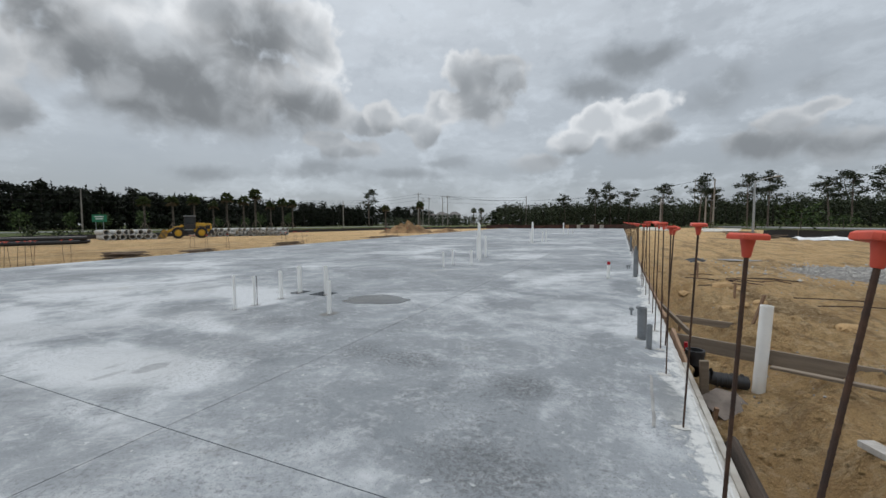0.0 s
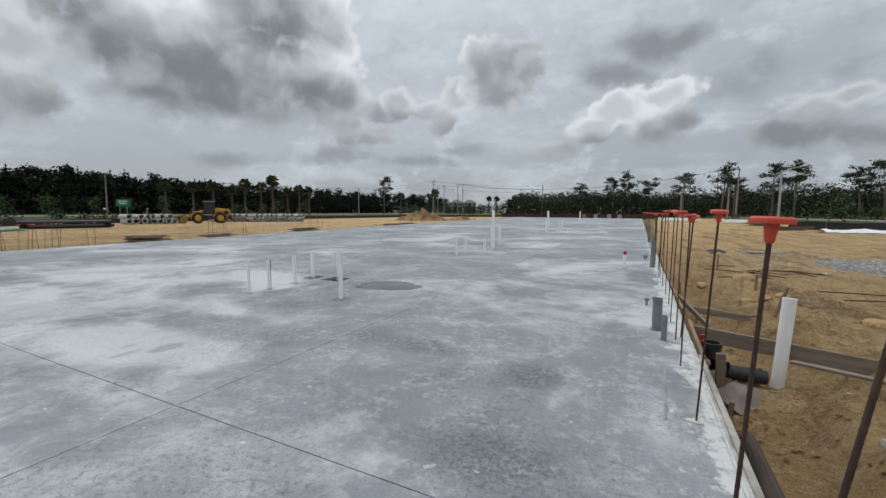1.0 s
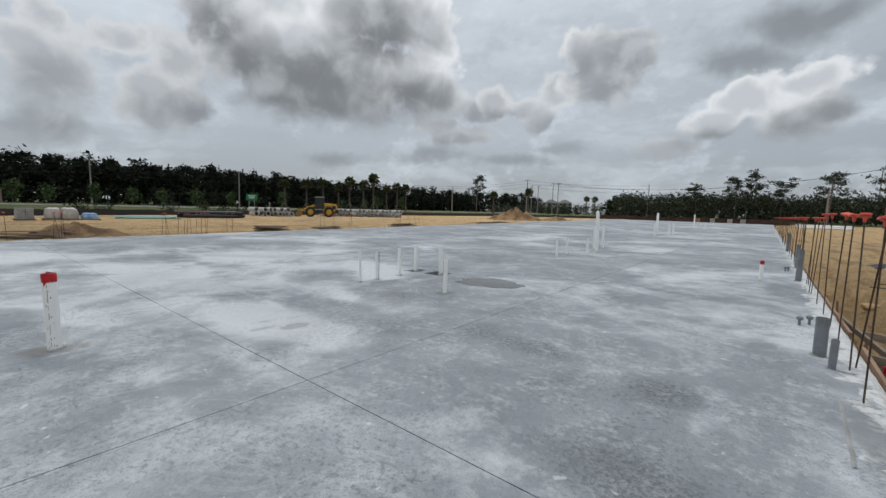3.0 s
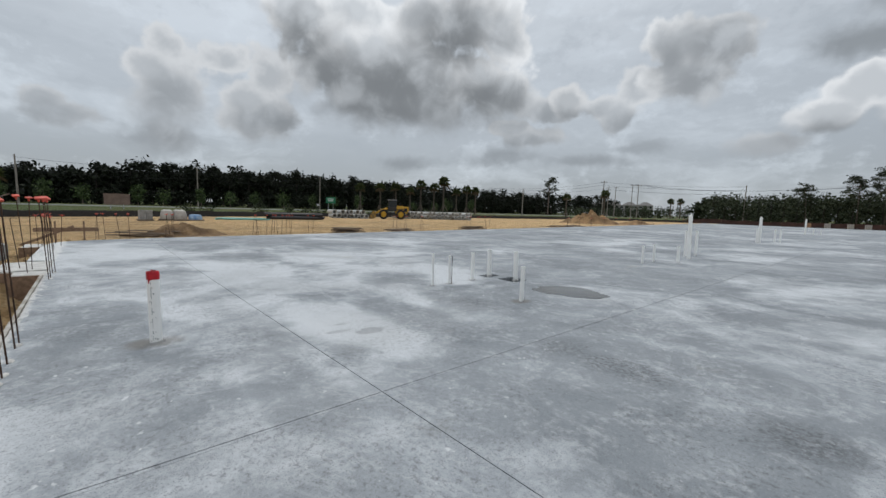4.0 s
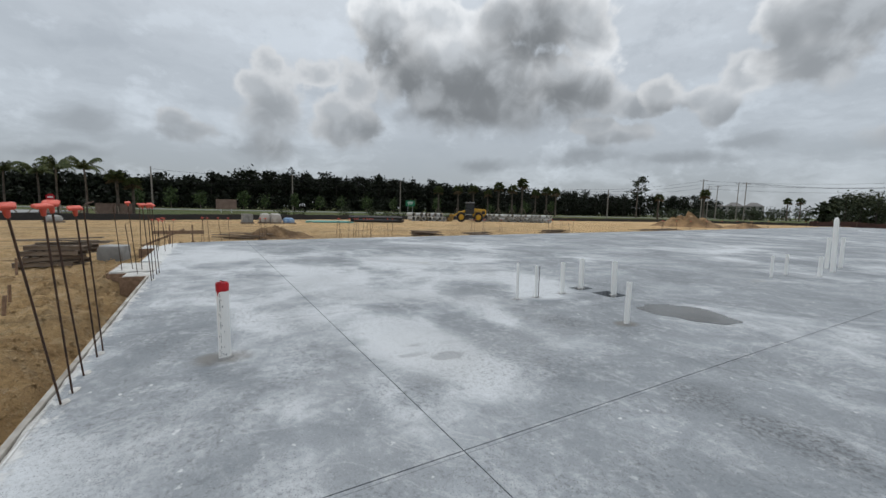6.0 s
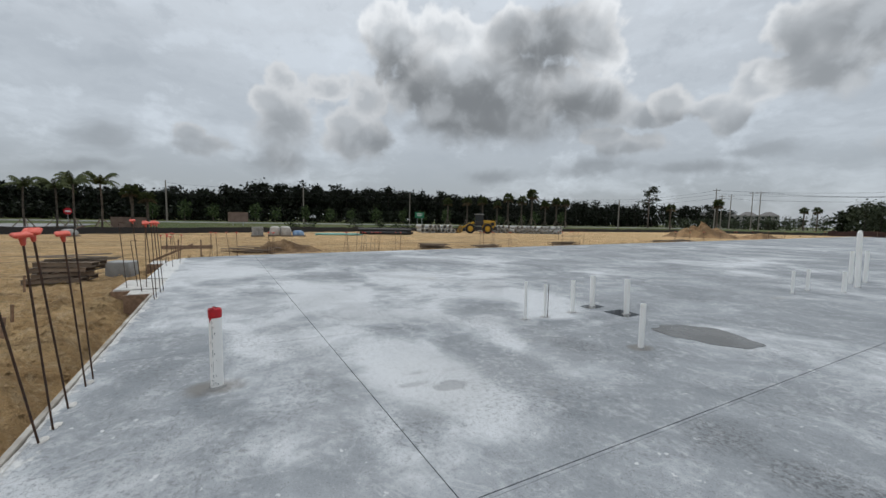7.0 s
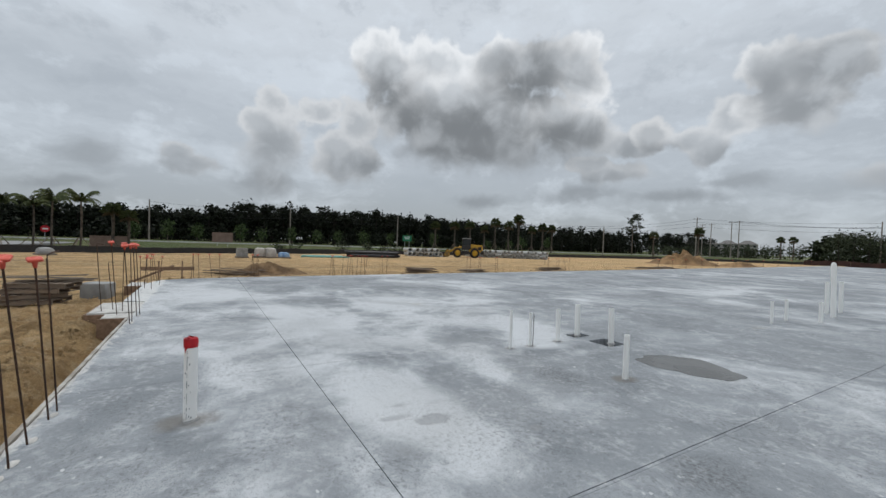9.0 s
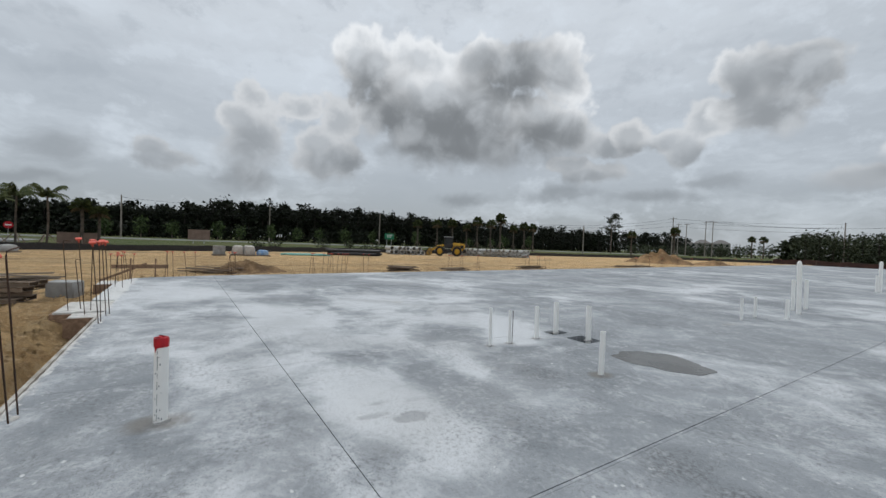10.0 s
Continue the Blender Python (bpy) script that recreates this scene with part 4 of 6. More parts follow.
y = 11.2
while y < 100:
    scatter_bar(-0.11 + rng.normal(0, 0.02), y)
    if rng.random() < 0.6:
        scatter_bar(-0.11 + rng.normal(0, 0.03), y + 0.2)
    y += rng.uniform(1.0, 1.5) * (1 if y < 40 else 2.2)
for x in (-16.9, -17.2, -17.8, -18.1, -18.4, -19.0, -19.2, -19.9):
    scatter_bar(x, -0.2 + rng.uniform(-0.35, 0.25), 0.64)
for y, n in ((0.8, 3), (1.6, 2), (2.9, 2), (3.2, 2), (6.3, 3), (7.0, 3), (7.5, 3), (8.1, 2), (9.1, 2), (14.8, 2), (15.6, 2), (17.1, 2), (22.0, 3), (23.2, 2), (24.3, 2), (38, 3), (41, 2), (44, 3), (48, 2), (52, 3), (57, 2), (62, 3), (68, 3), (75, 3), (82, 3), (88, 3), (95, 2)):
    for k in range(n):
        yy = y + k * 0.18 + rng.normal(0, 0.06)
        scatter_bar(far_edge(yy) + 0.1 + rng.normal(0, 0.05), yy, 0.64, tilt=0.04)

# ---------------------------------------------------------------- trees and plants


def woods(name, label, spots, mat, tall, low, rng, clumps, spread, trunk_r=0.16, leaf_size=(0.28, 0.7), sprays=14):
    """Far woods as one mass: trunks and ragged crowns whose leaves hang in sprays with gaps between."""
    bark, leaf = Geo(), Geo()
    for x, y in spots:
        z = ground_height(x, y)
        h = (tall(y) if callable(tall) else tall) * rng.uniform(0.8, 1.12)
        bark.tube([(x, y, z - 0.2), (x + rng.normal(0, 0.2), y, z + h * 0.93)], [trunk_r, trunk_r * 0.3], 5, False)
        t = rng.uniform(0, 1, sprays) ** 0.8
        rad = spread * (1 - 0.7 * t) * np.sqrt(rng.uniform(0.03, 1, sprays)) * (0.6 + 0.5 * rng.random())
        an = rng.uniform(0, 6.283, sprays)
        mid = np.stack([x + rad * np.cos(an), y + rad * np.sin(an), z + h * (low + (1 - low) * t)], 1)
        mid[0] = (x, y, z + h * 0.97)
        wide = spread * 0.24
        k = clumps // sprays
        pts = (mid[:, None, :] + rng.normal(0, 1, (sprays, k, 3)) * np.array([wide, wide, wide * 0.75])).reshape(-1, 3)
        leaf.quads(pts, rng.uniform(*leaf_size, len(pts)), rng, 0.3)
    ob = lone(name, leaf, mat, label, "woods", kind="stuff", smooth=False)
    b = part("trunks", bark, M_SHADEBARK, ob, "bare trunks")
    tagged(b, kind="stuff")
    return ob


def pine_height(y):
    """The woods stand lower towards the entrance drive."""
    return 8.0 + 3.0 * stepf(y, -15, 22) - 0.3 * stepf(y, 55, 90)


rng = np.random.default_rng(21)
spots = [(-136 - 5.5 * r + rng.normal(0, 1.5), y + rng.normal(0, 1.0)) for r in range(4) for y in np.arange(-95, 95, 2.7)]
woods("pine_woods", "dark dense pine woods behind the road", spots, M_SHADEPINE, pine_height, 0.32, rng, 280, 3.0, 0.2)
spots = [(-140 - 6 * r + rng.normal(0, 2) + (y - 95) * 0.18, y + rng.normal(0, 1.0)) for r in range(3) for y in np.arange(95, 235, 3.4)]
woods("pine_woods", "dark pine woods thinning out with distance", spots, M_SHADEPINE, 10.3, 0.2, rng, 200, 3.3)
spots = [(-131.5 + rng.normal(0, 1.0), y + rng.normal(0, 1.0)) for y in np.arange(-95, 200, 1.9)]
woods("undergrowth", "low green undergrowth at the foot of the woods", spots, M_SHADEPINE, 3.6, 0.0, rng, 110, 2.2, 0.05)
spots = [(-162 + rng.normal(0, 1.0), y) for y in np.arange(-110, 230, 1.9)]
woods("undergrowth", "dark thicket deep in the woods", spots, M_SHADEPINE, lambda y: pine_height(y) * 0.84, 0.0, rng, 200, 3.0, 0.05, (0.7, 1.3))
spots = []
for r in range(3):
    for az in np.arange(36, 106, 1.05):
        d = (150 - 0.25 * abs(az - 95)) + 6 * r + rng.normal(0, 2)
        spots.append((d * math.cos(radians(az)), d * math.sin(radians(az))))
woods("broadleaf_woods", "dark mixed woods behind the far road", spots, M_OAK, 7.6, 0.02, rng, 300, 3.5, 0.12, (0.18, 0.46), 18)
spots = [(172 * math.cos(radians(az)), 172 * math.sin(radians(az))) for az in np.arange(34, 107, 0.75)]
woods("undergrowth", "dark thicket behind the mixed woods", spots, M_OAK, 6.6, 0.0, rng, 150, 3.0, 0.05, (0.7, 1.3))
spots = [(d * math.cos(radians(az)), d * math.sin(radians(az))) for az, d in zip(rng.uniform(107, 123, 60), rng.uniform(205, 222, 60))]
woods("far_woods", "low shrubs in front of the far building", spots, M_OAK, 3.6, 0.0, rng, 50, 2.6)
spots = [(d * math.cos(radians(az)), d * math.sin(radians(az))) for az, d in zip(rng.uniform(106, 124, 46), rng.uniform(265, 330, 46))]
woods("far_woods", "low hazy trees on the horizon", spots, M_OAK, 6.5, 0.05, rng, 60, 4.0)


def make_pine(h, rng, label):
    t = thing("pine_tree", label, "tree", "tall pines")
    g = Geo()
    bend = rng.normal(0, 0.5)
    trunk = [(0, 0, -0.3), (bend * 0.2, 0, h * 0.35), (bend * 0.6, 0.1, h * 0.7), (bend, 0.1, h * 0.96)]
    g.tube(trunk, [0.19, 0.16, 0.12, 0.04], 8)
    part("trunk", g, M_BARK, t)
    leaf = Geo()
    for k in range(16):
        f = rng.uniform(0.58, 0.97)
        an = rng.uniform(0, 6.283)
        ln = rng.uniform(1.2, 3.0) * (1.25 - f * 0.55)
        p0 = Vector((bend * f, 0.1, h * f))
        p1 = p0 + Vector((math.cos(an) * ln, math.sin(an) * ln, rng.uniform(0.2, 1.1)))
        part("limb", Geo().tube([p0, p0.lerp(p1, 0.5) + Vector((0, 0, -0.1)), p1], [0.07, 0.05, 0.02], 5), M_BARK, t)
        for q in range(3):
            tip = p0.lerp(p1, rng.uniform(0.55, 1.1)) + Vector(rng.normal(0, 0.45, 3))
            pts = np.array(tip) + rng.normal(0, 1, (34, 3)) * np.array([0.42, 0.42, 0.2])
            leaf.quads(pts, rng.uniform(0.1, 0.3, 34), rng, 0.4)
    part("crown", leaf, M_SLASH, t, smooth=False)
    return t


rng = np.random.default_rng(8)
pines = [make_pine(12.0, rng, "tall flat-topped pine above the woods") for k in range(3)]
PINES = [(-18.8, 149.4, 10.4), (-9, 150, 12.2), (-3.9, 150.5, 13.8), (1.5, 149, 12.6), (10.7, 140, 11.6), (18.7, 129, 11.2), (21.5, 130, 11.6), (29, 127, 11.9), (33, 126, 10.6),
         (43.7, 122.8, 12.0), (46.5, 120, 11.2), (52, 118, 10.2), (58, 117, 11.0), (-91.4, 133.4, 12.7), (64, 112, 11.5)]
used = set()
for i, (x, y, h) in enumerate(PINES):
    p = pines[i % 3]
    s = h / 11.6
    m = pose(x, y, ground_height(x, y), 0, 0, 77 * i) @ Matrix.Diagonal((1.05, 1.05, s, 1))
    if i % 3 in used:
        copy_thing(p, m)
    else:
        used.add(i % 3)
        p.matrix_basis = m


def make_palm(rng, label, royal=False):
    """A palm 1 unit of trunk tall is scaled by its copies; crown stays in metres."""
    t = thing("palm_tree", label, "palm", "palms by the road")
    g = Geo()
    h = 5.6
    r = 0.17 if not royal else 0.08
    pts, rad = [], []
    for k in range(12):
        f = k / 11
        pts.append((0.12 * math.sin(f * 3), 0, -0.3 + (h + 0.3) * f))
        rad.append(r * (1.18 - 0.25 * f + 0.05 * rng.normal() + (0.16 * (f > 0.7) if not royal else 0)))
    g.tube(pts, rad, 10)
    part("trunk", g, M_TRUNK, t)
    leaf, dry = Geo(), Geo()
    top = Vector((0, 0, h))
    if royal:
        for k in range(15):
            an = k * 2.399
            up = rng.uniform(1.0, 2.3)
            d = Vector((math.cos(an), math.sin(an), 0))
            side = Vector((-d.y, d.x, 0))
            prev = top
            ln = rng.uniform(1.5, 2.0)
            for j in range(9):
                f = (j + 1) / 9
                p = top + d * ln * f * (0.55 + 0.45 * math.cos(up * 0.5)) + Vector((0, 0, ln * (up * f * 0.75 - 0.95 * f * f)))
                leaf.add([prev, p, p + Vector((0, 0, 0.03))], [(0, 1, 2)])
                for sg in (-1, 1):
                    tip = p + side * sg * 0.42 * (1 - 0.5 * f) + Vector((0, 0, -0.32)) + d * 0.2
                    leaf.add([prev, p, tip], [(0, 1, 2)])
                    leaf.add([prev.lerp(p, 0.5), p, tip - d * 0.18 + Vector((0, 0, -0.1))], [(0, 1, 2)])
                prev = p
    else:
        for k in range(40):
            an = k * 2.399 + rng.normal(0, 0.15)
            up = rng.uniform(-0.75, 1.25)
            d = Vector((math.cos(an) * math.cos(up), math.sin(an) * math.cos(up), math.sin(up)))
            side = Vector((-math.sin(an), math.cos(an), 0))
            stem = rng.uniform(0.35, 0.75)
            p = top + d * stem
            use = dry if up < -0.35 else leaf
            use.add([top - side * 0.02, top + side * 0.02, p], [(0, 1, 2)])
            nrm = d.cross(side)
            for j in range(9):
                a = (j - 4) / 4 * 1.25
                q = (d * math.cos(a) + side * math.sin(a))
                ln = rng.uniform(0.6, 0.95)
                tip = p + q * ln + Vector((0, 0, -0.24 * ln - 0.12 * abs(a)))
                w = (d * -math.sin(a) + side * math.cos(a)) * 0.055
                mid = p + q * ln * 0.5 + nrm * 0.03
                use.add([p, mid - w, tip, mid + w], [(0, 1, 2), (0, 2, 3)])
    part("crown", leaf, M_FROND, t, smooth=False)
    if not royal:
        part("dead_fronds", dry, M_DRY, t, "dry hanging fronds", smooth=False)
    for k in range(3):
        an = k * 2.094 + 0.5
        b = Geo().tube([(math.cos(an) * 1.25, math.sin(an) * 1.25, 0.02), (math.cos(an) * 0.2, math.sin(an) * 0.2, 1.5)], 0.05, 5)
        part("brace", b, M_WOOD, t, "timber brace")
    return t


rng = np.random.default_rng(5)
sabal = [make_palm(rng, "cabbage palm with a thick trunk, braced with timber props") for k in range(2)]
royal = make_palm(rng, "young feathery palm braced with timber props", True)
PALMS = [(-89, 50.5, 7.4), (-89.1, 56.2, 7.8), (-88.6, 60.6, 7.7), (-88, 64.9, 6.6), (-87, 67.8, 8.6), (-86.3, 71.9, 7.8), (-86.1, 75.2, 9.7), (-85.9, 79.8, 7.0), (-86.1, 84, 8.2), (-85.7, 87.2, 7.6),
         (-59.2, -7.7, 5.6), (-59.6, -6.3, 4.8), (-64.6, 103, 7.3), (-63, 122, 8.2), (-67.7, 189.7, 8.4), (-64, 190, 8.0)]
used = set()
for i, (x, y, top) in enumerate(PALMS):
    k = i % 2
    s = (top - 1.45) / 5.6
    m = pose(x, y, ground_height(x, y), 0, 0, 47 * i) @ Matrix.Diagonal((0.3 + s * 0.68, 0.3 + s * 0.68, s, 1))
    if k in used:
        copy_thing(sabal[k], m)
    else:
        used.add(k)
        sabal[k].matrix_basis = m
for i, (x, y, top) in enumerate([(-55.4, -11.7, 5.5), (-53.8, -9.3, 6.2), (-58.5, -13.9, 5.7), (-57.5, -16.0, 5.7)]):
    m = pose(x, y, ground_height(x, y), 0, 0, 80 * i) @ Matrix.Diagonal((1.0, 1.0, (top - 0.6) / 5.6, 1))
    if i == 0:
        royal.matrix_basis = m
    else:
        copy_thing(royal, m)


def bush(x, y, h, w, rng, label, mat, name="bush", stem=0.0, group="bushes"):
    t = thing(name, label, "bush" if name == "bush" else "tree", group, m=pose(x, y, ground_height(x, y)))
    part("stem", Geo().tube([(0, 0, -0.1), (0.03, 0, h * 0.6)], [0.05 + 0.01 * h, 0.02], 6), M_BARK, t)
    n = int(90 + 30 * h)
    u = rng.normal(0, 1, (n, 3))
    u /= np.linalg.norm(u, axis=1)[:, None]
    r = rng.uniform(0.45, 1.0, n)[:, None] * (1 + 0.3 * np.sin(u[:, :1] * 5 + x))
    p = u * r * np.array([w / 2, w / 2, (h - stem) / 2]) + np.array([0, 0, stem + (h - stem) / 2])
    part("crown", Geo().quads(p, rng.uniform(0.10, 0.24, n) * (0.6 + 0.25 * h), rng), mat, t, smooth=False)


rng = np.random.default_rng(31)
for y in np.concatenate([np.arange(-12, 48, 6.3), np.arange(52, 110, 9)]):
    bush(-107 + rng.normal(0, 2), y + rng.normal(0, 1.3), rng.uniform(3.2, 5.2), rng.uniform(2.2, 3.2), rng, "young light-green tree on the road verge", M_BUSH, "young_tree", 0.7, "verge trees")
for y in np.arange(12, 66, 4.2):
    bush(-69 + rng.normal(0, 1.5), y + rng.normal(0, 1.0), rng.uniform(0.9, 1.9), rng.uniform(1.8, 3.0), rng, "low dark shrub behind the silt fence", M_OAK)
for x, y, h, w in ((29.9, 95.8, 5.2, 8.0), (24, 100, 2.4, 4), (17, 104, 2.0, 3.5), (36, 96, 3.0, 4.5)):
    bush(x, y, h, w, rng, "rounded light-green shrub in front of the woods", M_BUSH)

# ---------------------------------------------------------------- roads


def strip(name, label, pts, width, mat, z, kind="structure", cat="road", thick=0.3):
    g = Geo()
    vs = []
    for i, p in enumerate(pts):
        a, b = Vector(pts[max(i - 1, 0)]), Vector(pts[min(i + 1, len(pts) - 1)])
        s = (b - a).normalized()
        s = Vector((-s.y, s.x)) * width / 2
        for q, zz in ((1, z - thick), (1, z), (-1, z), (-1, z - thick)):
            vs.append((p[0] + s.x * q, p[1] + s.y * q, zz))
    fs = [(i * 4 + k, (i + 1) * 4 + k, (i + 1) * 4 + k + 1, i * 4 + k + 1) for i in range(len(pts) - 1) for k in range(3)]
    g.add(vs, fs)
    return lone(name, g, mat, label, cat, kind=kind, smooth=False)


strip("road", "pale grey highway beyond the verge", [(-100, -300), (-100, 60), (-98, 160), (-90, 300)], 9, M_ROAD, 0.32)
strip("kerb", "pale concrete kerb of the highway", [(-95, -300), (-95, 60), (-93, 160), (-85, 300)], 0.5, M_KERB, 0.40)
strip("side_road", "pale concrete entrance drive", [(-95, -19), (-70, -18.5), (-40, -22)], 9, M_ROAD, 0.18)
strip("far_road", "grey road beyond the graded ground", [(62, 40), (44, 76), (33, 118), (20, 160)], 9, M_ROAD, 0.22)

# ---------------------------------------------------------------- silt fences


def silt_fence(pts, h, label, name="silt_fence", mat=None, wave=0.12, post_every=3):
    t = thing(name, label, "fence")
    g = Geo()
    line = []
    for (ax, ay), (bx, by) in zip(pts, pts[1:]):
        n = max(2, int(math.hypot(bx - ax, by - ay) / 1.0))
        line += [(ax + (bx - ax) * k / n, ay + (by - ay) * k / n) for k in range(n)]
    line.append(pts[-1])
    vs = []
    for i, (x, y) in enumerate(line):
        z = ground_height(x, y)
        o = wave * n2(x, y, 1.1, 5)
        hh = h * (1 + 0.25 * n2(x, y, 0.6, 8))
        vs += [(x + o, y, z - 0.05), (x + o * 1.8, y + o, z + hh * 0.5), (x + o, y, z + hh), (x + o + 0.03, y + 0.03, z + hh), (x + o * 1.8 + 0.03, y + o + 0.03, z + hh * 0.5), (x + o + 0.03, y + 0.03, z - 0.05)]
        if i % post_every == 0:
            part("stake", Geo().box((x - 0.03, y, z + h * 0.55), (0.04, 0.04, h * 1.2)), M_WOOD, t)
    g.add(vs, [(i * 6 + k, (i + 1) * 6 + k, (i + 1) * 6 + (k + 1), i * 6 + (k + 1)) for i in range(len(line) - 1) for k in range(5)])
    part("fabric", g, mat or M_BLACK, t)
    return t


silt_fence(FENCE[:-1], 0.62, "sagging black plastic silt fence on wooden stakes")
silt_fence([(14.5, 58), (22, 52), (34, 46), (48, 42)], 0.85, "loose black plastic silt fence on wooden stakes", wave=0.3)
M_REDMESH = plain("dark_red_mesh", (0.055, 0.026, 0.022), (0.035, 0.02, 0.018), 0.8, 0.8)
silt_fence([(-40, 123), (-20, 124.5), (3, 125)], 1.15, "dark reddish screen fence behind the slab end", "screen_fence", M_REDMESH, 0.3, 4)

# ---------------------------------------------------------------- poles, wires, lamps and signs


def power_pole(x, y, top, arms, label, frame_pair=False):
    z = ground_height(x, y)
    t = thing("power_pole", label, "utility pole", "power poles", m=pose(x, y, z, 0.6 * math.sin(x), 0.6, 0))
    h = top - z
    for dx in ((-1.2, 1.2) if frame_pair else (0,)):
        part("pole", Geo().tube([(dx, 0, -0.5), (dx, 0, h)], [0.2, 0.12], 8), M_POLE, t)
    for k in range(arms):
        part("crossarm", Geo().box((0, 0.1, h - 0.5 - k * 1.0), (4.6 if frame_pair else 2.2, 0.12, 0.14)), M_POLE, t)
        for sx in (-1, 0, 1):
            part("insulator", Geo().tube([(sx * (2.1 if frame_pair else 0.95), 0.1, h - 0.44 - k), (sx * (2.1 if frame_pair else 0.95), 0.1, h - 0.2 - k)], [0.07, 0.05], 6), M_STEEL, t)
    return t


POLES = [(-112, -9.5, 9.4), (-125, 22.4, 10.4), (-116, 52.3, 10.0), (-81, 104, 8.7), (-70.2, 134.4, 12.9), (-32.5, 147, 11.1)]
for x, y, h in POLES:
    power_pole(x, y, h, 0 if h < 9 else 1 if h > 12 else 0, "weathered wooden utility pole beside the road")
power_pole(-73.1, 166.2, 13.8, 1, "twin wooden power pole with a long crossarm", True)
power_pole(-86.6, 170.9, 13.4, 2, "wooden power pole with two crossarms")
power_pole(-83.5, 170.9, 13.4, 1, "wooden power pole with a crossarm")
for x, y, h in ((18.4, 108.9, 11.2), (24.5, 178.8, 17.5), (7.9, 110.2, 7.2), (15.3, 99.3, 6.4)):
    power_pole(x, y, h, 0, "slim grey pole in front of the woods")
for x, y, h in ((-52, 215, 9), (-42, 225, 9), (-26, 215, 8.5)):
    power_pole(x, y, h, 0, "thin far pole on the horizon")


def wire(a, b, sag):
    a, b = Vector(a), Vector(b)
    pts = [a.lerp(b, k / 14) - Vector((0, 0, 4 * sag * (k / 14) * (1 - k / 14))) for k in range(15)]
    lone("power_line", Geo().tube(pts, 0.03, 4), M_BLACK, "thin black overhead power line", "cable", "power lines", smooth=False)


for dz in (0.3, 1.3, 2.6):
    wire((-116, 52.3, 10 - dz), (-81, 104, 8.8 - dz * 0.6), 0.6)
    wire((-81, 104, 8.8 - dz * 0.6), (-70.2, 134.4, 12.7 - dz), 0.5)
    wire((-70.2, 134.4, 12.7 - dz), (-32.5, 147, 11 - dz), 0.6)
    wire((-125, 22.4, 10.2 - dz), (-116, 52.3, 10 - dz), 0.5)
    wire((-112, -9.5, 9.2 - dz), (-125, 22.4, 10.2 - dz), 0.5)
for dx in (-2.1, 0.0, 2.1):
    wire((-73.1 + dx, 166.2, 13.5), (-32.5 + dx * 0.3, 200, 12.5), 1.2)
    wire((-32.5 + dx * 0.3, 200, 12.5), (24.5, 178.8 + dx * 0.3, 16.8), 1.4)

lamp = thing("street_lamp", "tall grey street lamp with one long arm", "street lamp", m=pose(16.5, 70.5, ground_height(16.5, 70.5)))
lh = 7.3 - ground_height(16.5, 70.5)
part("post", Geo().tube([(0, 0, -0.2), (0, 0, lh)], [0.17, 0.11], 10), M_STEEL, lamp)
part("arm", Geo().tube([(0, 0, lh - 0.25), (0.8, -0.2, lh + 0.15), (2.1, -0.55, lh + 0.42)], [0.06, 0.05, 0.04], 8), M_STEEL, lamp)
part("lamp_head", Geo().tube([(1.9, -0.5, lh + 0.42), (2.1, -0.56, lh + 0.46), (2.7, -0.72, lh + 0.47), (2.9, -0.78, lh + 0.42)], [0.05, 0.14, 0.14, 0.05], 10), M_STEEL, lamp)


def sign_board(x, y, yaw, w, h, bottom, mat, label, name, bars=0, posts=2):
    t = thing(name, label, "sign", m=pose(x, y, ground_height(x, y), 0, 0, yaw))
    part("board", Geo().box((0, 0, bottom + h / 2), (w, 0.06, h)), mat, t, bevel=0.01)
    for k in range(posts):
        dx = (k - (posts - 1) / 2) * w * 0.5
        part("post", Geo().box((dx, 0.09, bottom / 2 + h * 0.4), (0.1, 0.1, bottom + h * 0.9)), M_STEEL, t)
    for k in range(bars):
        part("lettering", Geo().box((0, -0.034, bottom + h * (0.72 - 0.3 * k)), (w * (0.62 - 0.12 * k), 0.006, h * 0.13)), M_WHITE, t, "white line of lettering")
    return t


sign_board(-87.7, 42.2, 64, 2.1, 1.35, 2.0 - 0.1, M_GREEN, "green highway guide sign with white lettering on two posts", "road_sign", 2)
sign_board(-61.2, -8.2, 98, 3.5, 1.25, 0.2, M_BROWN, "long low brown monument sign panel", "monument_sign", 0)
sign_board(-77, 3.7, 93, 3.0, 1.6, 0.6, M_BROWN, "brown site board on two posts", "site_board", 0)
stop = thing("stop_sign", "red octagonal stop sign on a grey post", "road sign", m=pose(-66.5, -15.0, ground_height(-66.5, -15.0), 0, 0, 104))
og = Geo()
for yy in (-0.01, 0.01):
    og.v += [(0.42 * math.cos(radians(22.5 + 45 * k)), yy, 1.85 + 0.42 * math.sin(radians(22.5 + 45 * k))) for k in range(8)]
og.f = [tuple(range(8)), tuple(reversed(range(8, 16)))] + [((k + 1) % 8, k, 8 + k, 8 + (k + 1) % 8) for k in range(8)]
part("plate", og, M_RED, stop, smooth=False)
part("lettering", Geo().box((0, -0.014, 1.85), (0.5, 0.004, 0.16)), M_WHITE, stop, "white band of lettering")
part("post", Geo().tube([(0, 0.03, -0.2), (0, 0.03, 2.1)], 0.03, 8), M_STEEL, stop)

